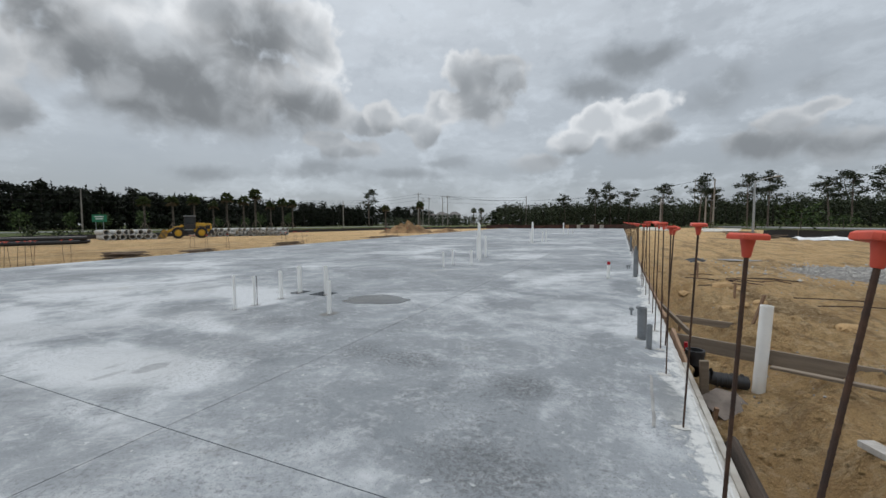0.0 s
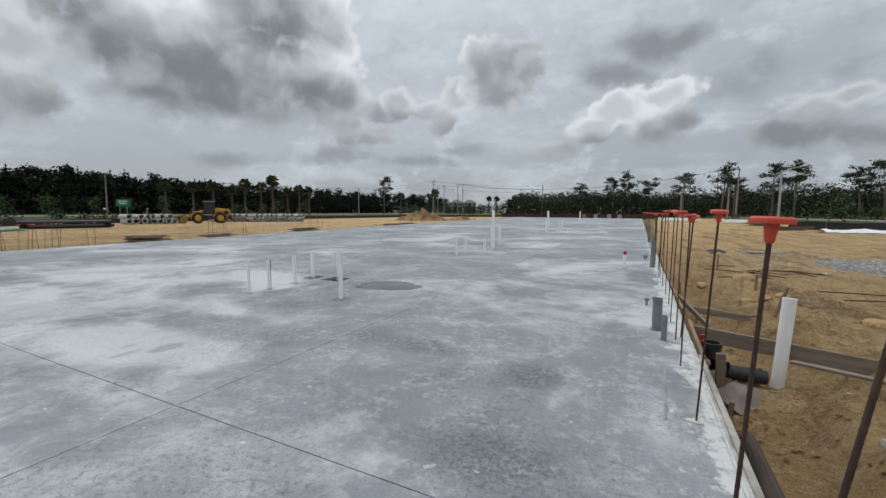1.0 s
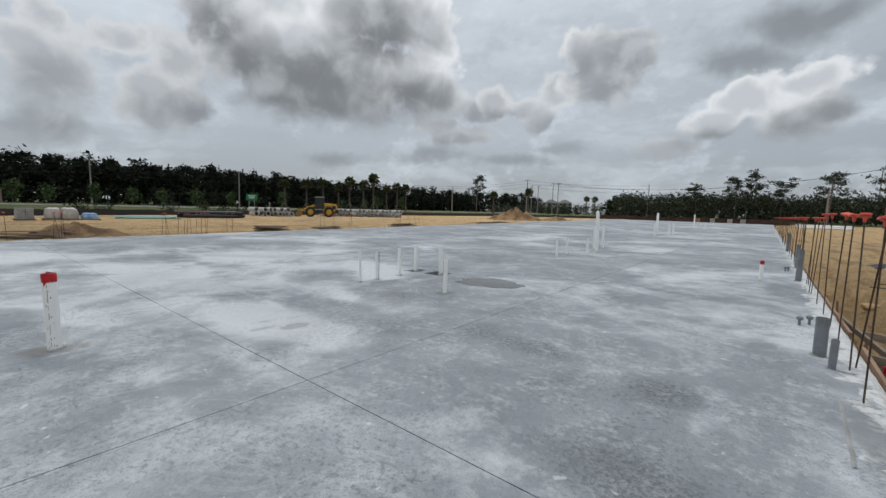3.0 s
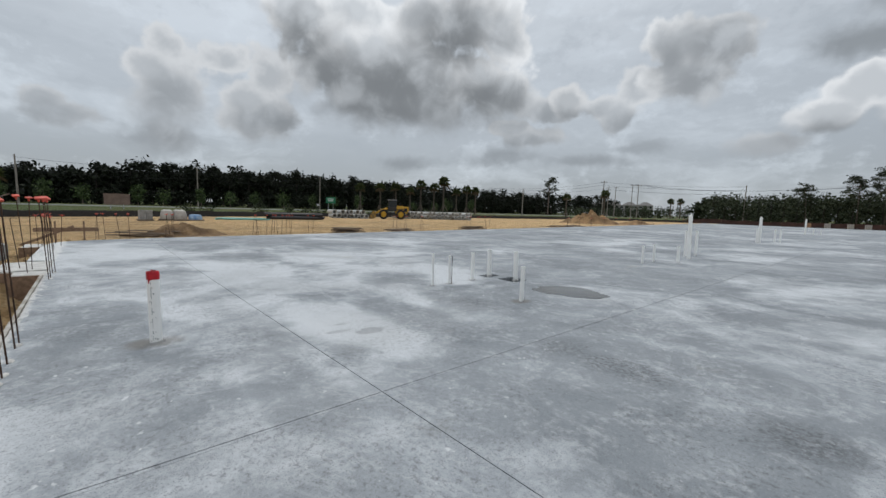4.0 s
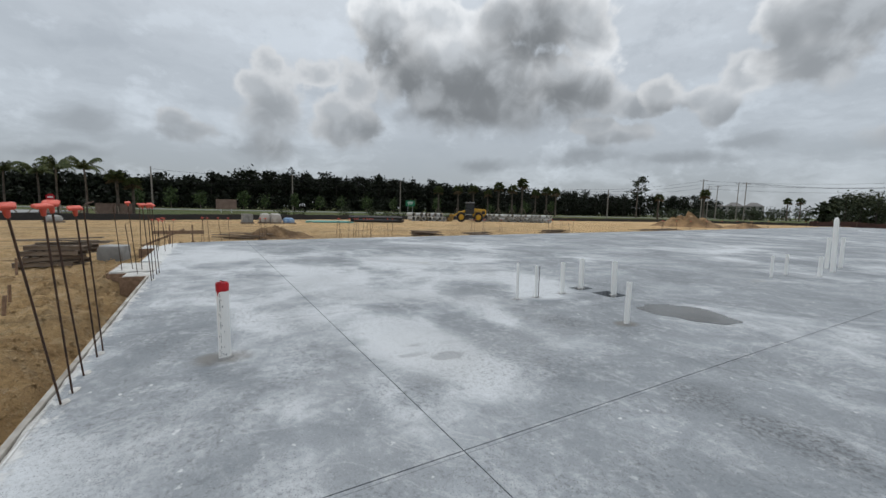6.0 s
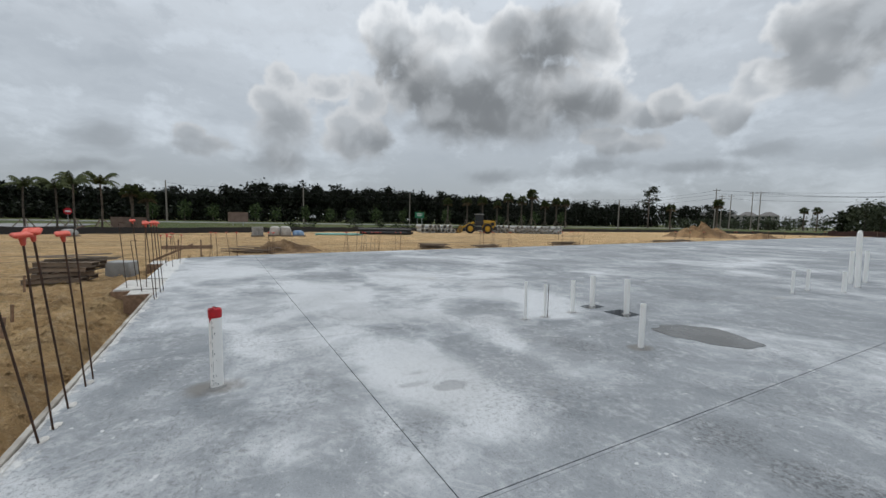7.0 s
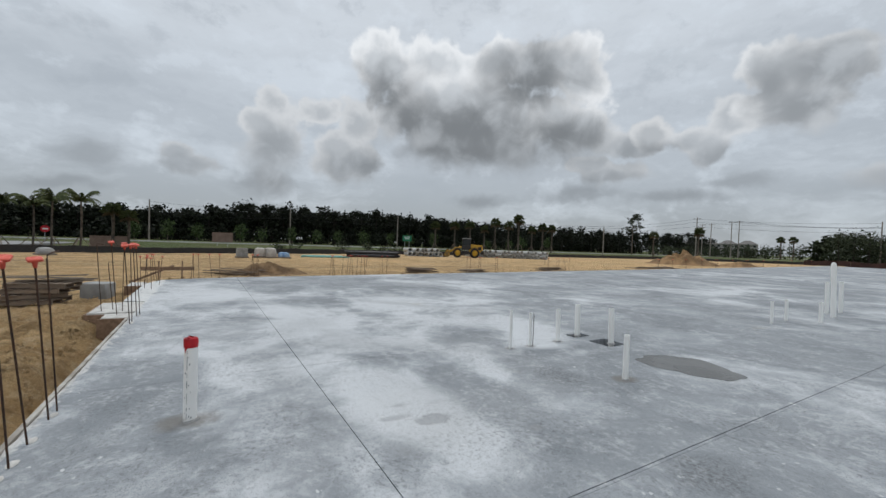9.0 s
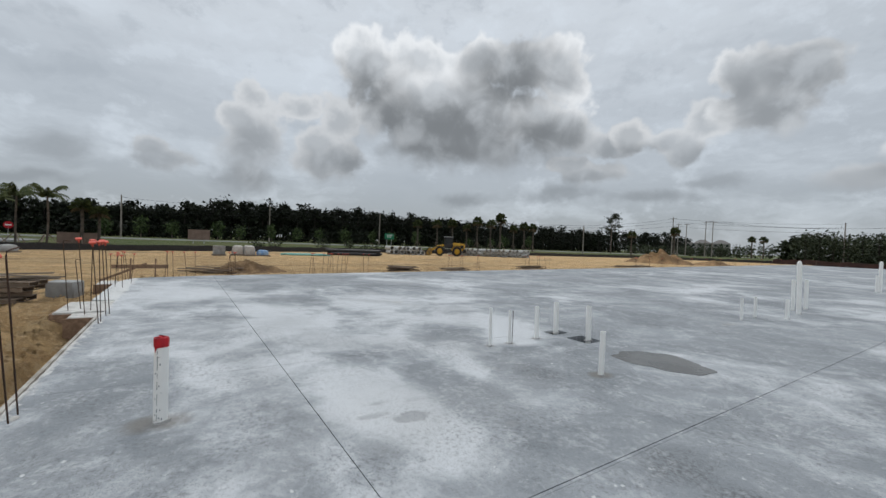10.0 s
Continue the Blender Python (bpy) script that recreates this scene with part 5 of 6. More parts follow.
# ---------------------------------------------------------------- far apartment house
house = thing("apartment_building", "three-storey pale apartment building with grey hipped roofs", "building", m=pose(-156, 334, 0.2, 0, 0, 24.7))
part("wall", Geo().box((0, 0, 4.3), (46, 14, 9.2)), M_STUCCO, house)
for cx in (-17.2, -5.7, 5.7, 17.2):
    rf = Geo().add([(cx - 6.1, -7.6, 8.9), (cx + 6.1, -7.6, 8.9), (cx + 6.1, 7.6, 8.9), (cx - 6.1, 7.6, 8.9), (cx - 1.6, 0, 11.8), (cx + 1.6, 0, 11.8)], [(0, 1, 5, 4), (1, 2, 5), (2, 3, 4, 5), (3, 0, 4), (3, 2, 1, 0)])
    part("roof", rf, M_ROOF, house, "grey shingled hipped roof", smooth=False)
for fl in range(3):
    for k in range(13):
        w = part("window", Geo().box((-21 + k * 3.5, -7.03, 1.6 + fl * 2.9), (1.7, 0.1, 1.6)), M_GLASS, house, "dark window")
        part("sill", Geo().box((-21 + k * 3.5, -7.08, 0.75 + fl * 2.9), (1.9, 0.2, 0.1)), M_WHITE, w)

# ---------------------------------------------------------------- wheel loader
GZ = ground_height(-53.6, 35.4)
loader = thing("wheel_loader", "yellow wheel loader with its bucket lowered", "wheel loader", m=pose(-53.4, 35.8, GZ, 0, 0, -120) @ Matrix.Diagonal((0.92, 0.95, 1.0, 1)))


def wheel(x, y):
    g = Geo()
    prof = [(-0.28, 0.45), (-0.30, 0.62), (-0.22, 0.74), (0.22, 0.74), (0.30, 0.62), (0.28, 0.45)]
    n = 28
    for yy, r in prof:
        g.v += [(x + r * math.cos(6.2832 * k / n), y + yy, 0.74 + r * math.sin(6.2832 * k / n)) for k in range(n)]
    g.f = [(j * n + k, (j + 1) * n + k, (j + 1) * n + (k + 1) % n, j * n + (k + 1) % n) for j in range(5) for k in range(n)]
    for k in range(18):
        a = 6.2832 * k / 18
        g.box((0, 0, 0.73), (0.12, 0.56, 0.07), Matrix.Translation((x, y, 0.74)) @ Matrix.Rotation(a, 4, "Y"))
    w = part("wheel", Geo().tube([(x, y - 0.12, 0.74), (x, y + 0.12, 0.74)], 0.2, 12), M_YELLOW, loader)
    part("tyre", g, M_TYRE, w, "black lugged tyre")
    s = 1 if y > 0 else -1
    part("rim", Geo().tube([(x, y, 0.74), (x, y + s * 0.17, 0.74), (x, y + s * 0.22, 0.74), (x, y + s * 0.25, 0.74)], [0.46, 0.46, 0.34, 0.14], 20), M_YELLOW, w, "yellow rim")


for x in (1.35, -1.5):
    for y in (-0.95, 0.95):
        wheel(x, y)
hood = Geo().add([(-0.6, -0.72, 0.85), (-2.75, -0.72, 0.85), (-2.85, -0.66, 1.35), (-2.75, -0.62, 1.95), (-0.6, -0.62, 2.1),
                  (-0.6, 0.72, 0.85), (-2.75, 0.72, 0.85), (-2.85, 0.66, 1.35), (-2.75, 0.62, 1.95), (-0.6, 0.62, 2.1)],
                 [(0, 1, 2, 3, 4), (9, 8, 7, 6, 5), (1, 0, 5, 6), (2, 1, 6, 7), (3, 2, 7, 8), (4, 3, 8, 9), (0, 4, 9, 5)])
part("engine_hood", hood, M_YELLOW, loader, bevel=0.04)
part("counterweight", Geo().box((-2.8, 0, 0.85), (0.5, 1.7, 0.55)), M_BLACK, loader, "dark counterweight", bevel=0.05)
part("chassis", Geo().box((0.2, 0, 0.85), (3.6, 0.9, 0.45)), M_BLACK, loader, bevel=0.04)
for y in (-0.95, 0.95):
    part("mudguard", Geo().box((-1.5, y, 1.55), (1.5, 0.5, 0.06)), M_BLACK, loader, bevel=0.02)
    part("mudguard", Geo().box((1.3, y, 1.55), (1.2, 0.5, 0.06)), M_YELLOW, loader, bevel=0.02)
cab = part("cab", Geo().box((-0.15, 0, 1.55), (1.35, 1.4, 0.7)), M_BLACK, loader, "dark cab shell", bevel=0.04)
part("glazing", Geo().box((-0.15, 0, 2.38), (1.22, 1.3, 0.98)), M_GLASS, cab, "dark cab glass", bevel=0.03)
part("cab_roof", Geo().box((-0.15, 0, 2.93), (1.5, 1.5, 0.14)), M_GREYPVC, cab, "grey cab roof", bevel=0.04)
for x in (-0.8, 0.5):
    for y in (-0.68, 0.68):
        part("pillar", Geo().box((x, y, 2.38), (0.09, 0.09, 1.0)), M_BLACK, cab)
for y in (-0.69, 0.69):
    part("grille", Geo().box((-2.35, y, 1.45), (0.55, 0.03, 0.5)), M_BLACK, loader, "black louvred side grille", bevel=0.005)
    part("side_stripe", Geo().box((-1.5, y, 1.25), (0.9, 0.03, 0.16)), M_BLACK, loader, "black stripe along the hood")
    part("step", Geo().box((-0.2, y * 1.3, 0.75), (0.7, 0.25, 0.5)), M_BLACK, loader, "black cab steps", bevel=0.02)
part("exhaust", Geo().tube([(-1.4, 0.35, 1.9), (-1.4, 0.35, 2.6)], 0.06, 10), M_BLACK, loader)
for y in (-0.42, 0.42):
    part("lift_arm", Geo().box((0, 0, 0), (2.3, 0.14, 0.3), pose(1.75, y, 1.25, 0, 22, 0)), M_YELLOW, loader, bevel=0.03)
    part("hydraulic_ram", Geo().tube([(0.6, y, 1.0), (2.2, y, 0.75)], 0.06, 10), M_STEEL, loader)
buck = Geo()
prof = [(3.75, 0.04), (3.0, 0.03), (2.65, 0.25), (2.6, 0.75), (2.8, 1.15), (3.05, 1.25)]
for x, z in prof:
    buck.v += [(x, -1.25, z), (x, 1.25, z)]
buck.f = [(2 * k, 2 * k + 1, 2 * k + 3, 2 * k + 2) for k in range(5)]
n0 = len(buck.v)
buck.v += [(x + 0.05, s * 1.25, z + 0.04) for x, z in prof for s in (-1, 1)]
buck.f += [(n0 + 2 * k + 2, n0 + 2 * k + 3, n0 + 2 * k + 1, n0 + 2 * k) for k in range(5)]
buck.f += [tuple(2 * k for k in range(6)), tuple(2 * k + 1 for k in reversed(range(6)))]
part("bucket", buck, M_WORNYELLOW, loader, "worn yellow bucket", smooth=False)
for k in range(7):
    part("tooth", Geo().box((3.85, -1.1 + k * 0.366, 0.05), (0.25, 0.08, 0.05)), M_STEEL, loader)

# ---------------------------------------------------------------- stacked pipes and materials


def concrete_pipe(r, ln):
    g = Geo().pipe((0, -ln / 2, 0), (0, ln / 2, 0), r, r * 0.2, 22)
    ob = lone("concrete_pipe", g, M_RING, "grey concrete drainage pipe in a two-high row", "pipe", "concrete pipe stacks")
    g2 = Geo().pipe((0, ln / 2 - 0.16, 0), (0, ln / 2 + 0.02, 0), r * 1.1, r * 0.12, 22)
    part("bell_end", g2, M_RING, ob)
    return ob


cp = concrete_pipe(0.32, 2.4)
placed = False


def stack(a, b, yaw, rng):
    global placed
    a, b = Vector((*a, 0)), Vector((*b, 0))
    n = int((b - a).length / 0.72)
    for lay in range(2):
        for k in range(n - lay):
            p = a.lerp(b, (k + 0.5 * lay + 0.5) / n) + Vector((rng.normal(0, 0.08), rng.normal(0, 0.15), 0))
            z = ground_height(p.x, p.y) + 0.35 + 0.56 * lay
            m = pose(p.x, p.y, z, 0, rng.uniform(0, 300), yaw + rng.normal(0, 2))
            if placed:
                copy_thing(cp, m)
            else:
                cp.matrix_basis = m
                placed = True


rng = np.random.default_rng(17)
stack((-56.5, 27.0), (-55.2, 32.3), 262, rng)
stack((-57.4, 39.3), (-50.2, 49.6), 268, rng)


def pipe_pile(name, label, a, b, r, count, mat, rng, group):
    a, b = Vector((*a, 0)), Vector((*b, 0))
    d = (b - a).normalized()
    s = Vector((-d.y, d.x, 0))
    rows = [(k, 0) for k in range(count)] + [(k + 0.5, 1) for k in range(count - 1)]
    for k, lay in rows:
        off = s * (k - count / 2) * r * 2.1
        p, q = a + off + d * rng.uniform(-0.5, 0.5), b + off + d * rng.uniform(-0.5, 0.5)
        z = max(ground_height(p.x, p.y), ground_height(q.x, q.y)) + r + lay * r * 1.75
        g = Geo().pipe((p.x, p.y, z), (q.x, q.y, z), r, r * 0.15, 12)
        lone(name, g, mat, label, "pipe", group)


pipe_pile("plastic_pipe", "long black corrugated plastic pipe on the ground", (-50.2, 16.4), (-48.6, 21.8), 0.2, 3, M_BLACK, rng, "black pipe pile")
pipe_pile("plastic_pipe", "long black corrugated plastic pipe on the ground", (-51.8, 18.0), (-50.4, 23.0), 0.16, 3, M_BLACK, rng, "black pipe pile")
pipe_pile("water_pipe", "long teal plastic water pipe on the ground", (-47.3, 10.6), (-46.5, 15.0), 0.065, 4, M_TEAL, rng, "teal pipe pile")


def block_pallet(x, y, yaw, mat, label, h=0.85, name="block_pallet"):
    z = ground_height(x, y)
    t = thing(name, label, "pallet", "loaded pallets", m=pose(x, y, z, 0, 0, yaw))
    for k in range(3):
        part("runner", Geo().box((0, (k - 1) * 0.45, 0.05), (1.1, 0.09, 0.1)), M_WOOD, t)
    part("deck", Geo().box((0, 0, 0.115), (1.1, 1.05, 0.025)), M_WOOD, t)
    for lay in range(int(h / 0.2)):
        for a in range(2):
            for b in range(4):
                part("block", Geo().box(((a - 0.5) * 0.46, (b - 1.5) * 0.235, 0.23 + lay * 0.2), (0.44, 0.22, 0.19)), mat, t)


def wrapped_pallet(x, y, yaw, label, mat, h):
    z = ground_height(x, y)
    t = thing("wrapped_pallet", label, "pallet", "loaded pallets", m=pose(x, y, z, 0, 0, yaw))
    part("deck", Geo().box((0, 0, 0.07), (1.2, 1.1, 0.13)), M_WOOD, t)
    g = Geo()
    n = 20
    for zz, s in ((0.13, 1.0), (0.3, 1.05), (h * 0.6, 1.0), (h * 0.9, 0.86), (h, 0.5)):
        for k in range(n):
            a = 6.2832 * k / n
            q = min(1.25, 1 / max(abs(math.cos(a)), abs(math.sin(a))))
            w = s * q * 0.47 * (1 + 0.09 * n2(math.cos(a) * 2 + x, math.sin(a) * 2 + zz * 2, 1.4))
            g.v.append((w * math.cos(a), w * math.sin(a), zz + 0.05 * n2(k * 0.7, zz, 1, x)))
    g.f = [(j * n + k, j * n + (k + 1) % n, (j + 1) * n + (k + 1) % n, (j + 1) * n + k) for j in range(4) for k in range(n)] + [tuple(range(4 * n, 5 * n))]
    part("wrap", g, mat, t)


block_pallet(-44.8, 4.3, 95, M_CONC, "pallet of grey concrete blocks on the sand", 0.85)
wrapped_pallet(-44.7, 5.85, 80, "pallet under pale plastic wrap on the sand", M_WRAP, 0.95)
wrapped_pallet(-44.6, 6.8, 100, "pallet under pale plastic wrap on the sand", M_WRAP, 1.0)
wrapped_pallet(-44.3, 8.0, 95, "low load under a blue and white tarpaulin", M_BLUE, 0.6)
wrapped_pallet(-45.2, -9.6, 30, "low pale wrapped load by the silt fence", M_CONC, 0.6)
for x, y in ((-14.5, 118), (-11.5, 118.4), (-8, 118), (-5.5, 118.6)):
    block_pallet(x, y, 10, M_FORM if x < -12 else M_CONC, "pallet of masonry blocks past the slab end", 1.05)


def heap(name, label, x, y, rx, ry, h, mat, seed, yaw=0.0):
    """A dumped heap with a broken outline."""
    g = Geo()
    n, rings = 44, 12
    for j in range(rings + 1):
        f = j / rings
        for k in range(n):
            a = 6.2832 * k / n
            r = f * (1 + 0.16 * n2(math.cos(a) * 1.5, math.sin(a) * 1.5, 1.2, seed))
            u, v = rx * r * math.cos(a), ry * r * math.sin(a)
            hh = h * (1 - f ** 1.5) * (0.85 + 0.7 * n2(u, v, 0.8, seed)) + 0.34 * h * n2(u, v, 2.6, seed + 1) * (1 - f) + 0.16 * h * n2(u, v, 6.0, seed + 2) * (1 - f * f)
            g.v.append((u, v, hh - 0.12 * f))
    g.f = [(j * n + k, (j + 1) * n + k, (j + 1) * n + (k + 1) % n, j * n + (k + 1) % n) for j in range(rings) for k in range(n)]
    return lone(name, g, mat, label, "heap", m=pose(x, y, ground_height(x, y), 0, 0, yaw), smooth=True)


M_DIRT = plain("tan_dirt", (0.46, 0.305, 0.15), (0.34, 0.22, 0.105), 1.2, 0.95, fine=8, bump=1.0, dist=0.08)
M_CLAY = plain("orange_dirt", (0.36, 0.225, 0.11), (0.17, 0.105, 0.055), 0.6, 0.95, fine=8, bump=1.0, dist=0.15)
M_BANK = plain("damp_brown_dirt", (0.27, 0.17, 0.085), (0.13, 0.08, 0.042), 1.4, 0.95, fine=8, bump=1.0, dist=0.15)
heap("sand_mound", "large heap of tan sand and clods", -37.4, 66.6, 5.4, 3.0, 2.0, M_CLAY, 3.0, 30)
heap("sand_mound", "low spread of tan sand beside the big heap", -31.0, 71.0, 3.4, 2.0, 0.8, M_CLAY, 6.0, 30)
heap("dirt_mound", "low heap of brown dirt beside the slab", -24.6, 4.1, 1.2, 2.3, 0.62, M_BANK, 9.0, 10)


def lumber(name, label, x, y, yaw, count, ln, rng, spread=0.5, layers=3, mat=None):
    t = thing(name, label, "lumber", m=pose(x, y, ground_height(x, y), 0, 0, yaw))
    for k in range(count):
        lay = k % layers
        l2 = ln * rng.uniform(0.6, 1.0)
        m = pose(rng.normal(0, 0.15), rng.uniform(-spread, spread), 0.035 + lay * 0.055, rng.normal(0, 2), rng.normal(0, 1.2), rng.normal(0, 5))
        part("plank", Geo().box((0, 0, 0), (l2, rng.choice([0.09, 0.14, 0.2]), 0.038), m), mat or M_WOOD, t)
    return t


rng = np.random.default_rng(77)
lumber("plank_pile", "loose pile of weathered form planks beside the slab", -24.9, 13.3, 70, 18, 2.0, rng, 0.45, 6, M_PALLET)
lumber("plank_pile", "scattered form planks beside the slab", -24.6, 17.2, 80, 9, 2.0, rng, 0.6, 3, M_PALLET)
lumber("plank_pile", "scattered form planks beside the slab", -26.0, 26.0, 70, 12, 2.6, rng, 0.6, 5, M_PALLET)
lumber("plank_pile", "scattered form planks beside the slab", -28.2, 44.0, 84, 10, 7.0, rng, 0.5, 3, M_PALLET)
lumber("plank_pile", "planks thrown over the dirt heap", -24.4, 2.6, 60, 9, 3.0, rng, 0.8, 5, M_PALLET)
lumber("plank_pile", "dark stack of boards on the sand", 13.2, 53.5, 15, 22, 3.8, rng, 1.0, 8)
lumber("plank_pile", "dark stack of boards on the sand", 14.8, 70.0, 15, 22, 4.5, rng, 1.0, 8)

# pallets stacked by the trench
pal_n = 0


def pallet(m, label):
    t = thing("wooden_pallet", label, "pallet", "stacked pallets", m=m)
    for k in range(3):
        part("stringer", Geo().box((0, (k - 1) * 0.47, 0.065), (1.22, 0.04, 0.09)), M_PALLET, t)
    for k in range(7):
        part("deck_board", Geo().box((-0.56 + k * 0.187, 0, 0.12), (0.1 + 0.03 * (k % 2), 1.02, 0.018)), M_PALLET, t)
    for k in range(3):
        part("bottom_board", Geo().box((-0.55 + k * 0.55, 0, 0.01), (0.1, 1.02, 0.018)), M_PALLET, t)
    return t


rng = np.random.default_rng(3)
base_pal = None
for cx, cy, n in ((-16.45, -2.42, 4),):
    for k in range(n):
        m = pose(cx + rng.normal(0, 0.06), cy + rng.normal(0, 0.06), ground_height(cx, cy) + 0.02 + k * 0.135, rng.normal(0, 1.2), rng.normal(0, 1.2), 82 + rng.normal(0, 6))
        if base_pal is None:
            base_pal = pallet(m, "weathered wooden pallet in a loose stack on the sand")
        else:
            copy_thing(base_pal, m)
for k in range(5):
    m = pose(-16.55 + rng.normal(0, 0.2), -2.4 + rng.normal(0, 0.15), ground_height(-16.45, -2.42) + 0.585 + 0.032 * k, rng.normal(0, 2), rng.normal(0, 2), 80 + rng.normal(0, 18))
    lone("loose_board", Geo().box((0, 0, 0), (1.6, 0.12, 0.03), None), M_WOOD, "loose grey board on top of the stacked pallets", "board", "loose boards", m=m)
lone("concrete_block", Geo().box((0, 0, 0.25), (0.7, 0.5, 0.5)), M_CONC, "grey cast concrete block on the sand", "concrete block", bevel=0.03, m=pose(-17.65, -1.5, ground_height(-17.65, -1.5) - 0.03, 1, 0, 70))

# stepped pier footing that juts from the near edge
pier = thing("pier_footing", "pale concrete pier stub cast against the slab with brown form boards", "footing")
part("upper_block", Geo().box((-13.45, -0.41, -0.27), (1.5, 0.8, 0.54)), M_WHITECONC, pier, bevel=0.012)
part("lower_block", Geo().box((-12.42, -0.26, -0.30), (0.52, 0.5, 0.55)), M_WHITECONC, pier, bevel=0.012)
part("form_board", Geo().box((-12.13, -0.27, -0.27), (0.035, 0.56, 0.46)), M_FORM, pier, "brown plywood form")
part("form_board", Geo().box((-12.68, -0.67, -0.27), (0.035, 0.30, 0.46)), M_FORM, pier, "brown plywood form")
part("form_board", Geo().box((-13.45, -0.84, -0.25), (1.55, 0.035, 0.44)), M_FORM, pier, "brown plywood form")
pier2 = thing("pier_footing", "pale concrete pier stub at the slab corner", "footing")
part("upper_block", Geo().box((-18.6, -0.69, -0.205), (1.3, 0.42, 0.39)), M_WHITECONC, pier2, bevel=0.012)
part("form_board", Geo().box((-17.925, -0.70, -0.2), (0.035, 0.44, 0.40)), M_FORM, pier2, "brown plywood form")

bar = thing("batter_board", "orange-brown survey batter board on two pegs", "batter board", m=pose(-20.6, -1.2, ground_height(-20.6, -1.2)))
part("rail", Geo().box((0, 1.25, 0.5), (0.04, 1.7, 0.14)), M_FORM, bar)
for k in (0.95, 1.7):
    part("peg", Geo().box((0.03, k, 0.35), (0.05, 0.05, 0.9)), M_FORM, bar)
part("brace", Geo().box((0, 0, 0), (0.04, 1.5, 0.08), pose(0.05, 0.75, 0.3, 25, 0, 0)), M_FORM, bar)

# ---------------------------------------------------------------- forms, pipes and rubble beside the near right edge


def plank(name, label, p, q, hgt, thick, mat, group="", lean=0.0, cat="board"):
    p, q = Vector(p), Vector(q)
    d = q - p
    yaw = math.degrees(math.atan2(d.y, d.x))
    tilt = -math.degrees(math.atan2(d.z, math.hypot(d.x, d.y)))
    m = Matrix.Translation(p.lerp(q, 0.5)) @ pose(0, 0, 0, 0, 0, yaw) @ pose(0, 0, 0, 0, tilt, 0) @ pose(0, 0, 0, lean, 0, 0)
    return lone(name, Geo().box((0, 0, 0), (d.length, thick, hgt)), mat, label, cat, group, bevel=0.004, m=m)


plank("form_plank", "long grey form board across the trench", (0.14, 7.08, -0.14), (3.9, 5.62, -0.16), 0.19, 0.04, M_WOOD, "trench boards")
plank("form_plank", "short grey form board across the trench", (0.32, 8.75, -0.17), (1.35, 8.5, -0.2), 0.11, 0.04, M_WOOD, "trench boards")
plank("form_plank", "brown edge form standing against the slab", (0.085, 5.7, -0.17), (0.10, 7.3, -0.15), 0.26, 0.04, M_FORM, "edge forms", 8)
plank("form_plank", "brown edge form standing against the slab", (0.09, 8.1, -0.16), (0.08, 16.5, -0.16), 0.26, 0.04, M_FORM, "edge forms", 4)
plank("form_plank", "brown edge form standing against the slab", (0.09, 16.6, -0.16), (0.08, 30.5, -0.16), 0.26, 0.04, M_FORM, "edge forms", 4)
plank("form_plank", "dark splintered edge form leaning off the slab", (0.125, 1.2, -0.16), (0.125, 4.05, -0.13), 0.22, 0.045, M_DARKWOOD, "edge forms", 38)
plank("form_plank", "grey brace running off the edge form", (0.14, 9.8, -0.12), (0.42, 7.9, -0.22), 0.10, 0.04, M_WOOD, "trench boards", 10)
plank("form_plank", "thin grey plank lying on the sand", (1.02, 6.3, -0.15), (1.95, 5.72, -0.1), 0.03, 0.09, M_WOOD, "trench boards")
plank("form_plank", "pale sawn timber lying on the sand", (1.08, 4.46, -0.10), (1.55, 3.1, -0.05), 0.05, 0.12, M_WRAP, "trench boards")
plank("form_plank", "pale grout-stained form board flush with the slab edge", (0.058, 2.9, -0.075), (0.058, 5.62, -0.075), 0.14, 0.045, M_STAINED, "edge forms")
plank("form_plank", "grey grout-stained form board flush with the slab edge", (-11.95, -0.062, -0.075), (-2.2, -0.062, -0.075), 0.14, 0.045, M_STAINED, "edge forms")
plank("form_plank", "grey grout-stained form board flush with the slab edge", (-2.15, -0.062, -0.08), (0.05, -0.062, -0.08), 0.14, 0.045, M_STAINED, "edge forms")
g = Geo()
for k in range(24):
    yy = 3.88 + k * 0.05
    xx = -0.335 + 0.008 * n2(yy, 0, 6.0) + 0.04 * (yy - 4.4)
    g.v += [(xx - 0.012, yy, 0.001), (xx, yy, 0.008 + 0.004 * n2(yy, 1, 9.0)), (xx + 0.014, yy, 0.001)]
g.f = [(k * 3 + j, k * 3 + j + 1, k * 3 + j + 4, k * 3 + j + 3) for k in range(23) for j in range(2)]
lone("grout_ridge", g, M_CONC, "thin pale grout ridge beside the slab rim", "grout")
riser = thing("drain_riser", "thick white plastic riser standing in the trench", "pipe", m=pose(1.0, 6.62, -0.50, 1, 2.2, 0))
part("pipe_wall", Geo().pipe((0, 0, -0.3), (0, 0, 1.02), 0.069, 0.007, 24), M_PVC, riser)
elbow = thing("black_drain", "black plastic drain pipe with an elbow in the trench", "pipe")
part("run", Geo().tube([(0.86, 6.53, -0.46), (0.55, 6.5, -0.44), (0.42, 6.48, -0.42)], 0.085, 18), M_BLACK, elbow)
for k in range(6):
    x = 0.52 + k * 0.055
    part("corrugation", Geo().tube([(x, 6.49 + 0.01 * k, -0.445), (x + 0.022, 6.49 + 0.01 * k, -0.445)], 0.092, 18), M_BLACK, elbow)
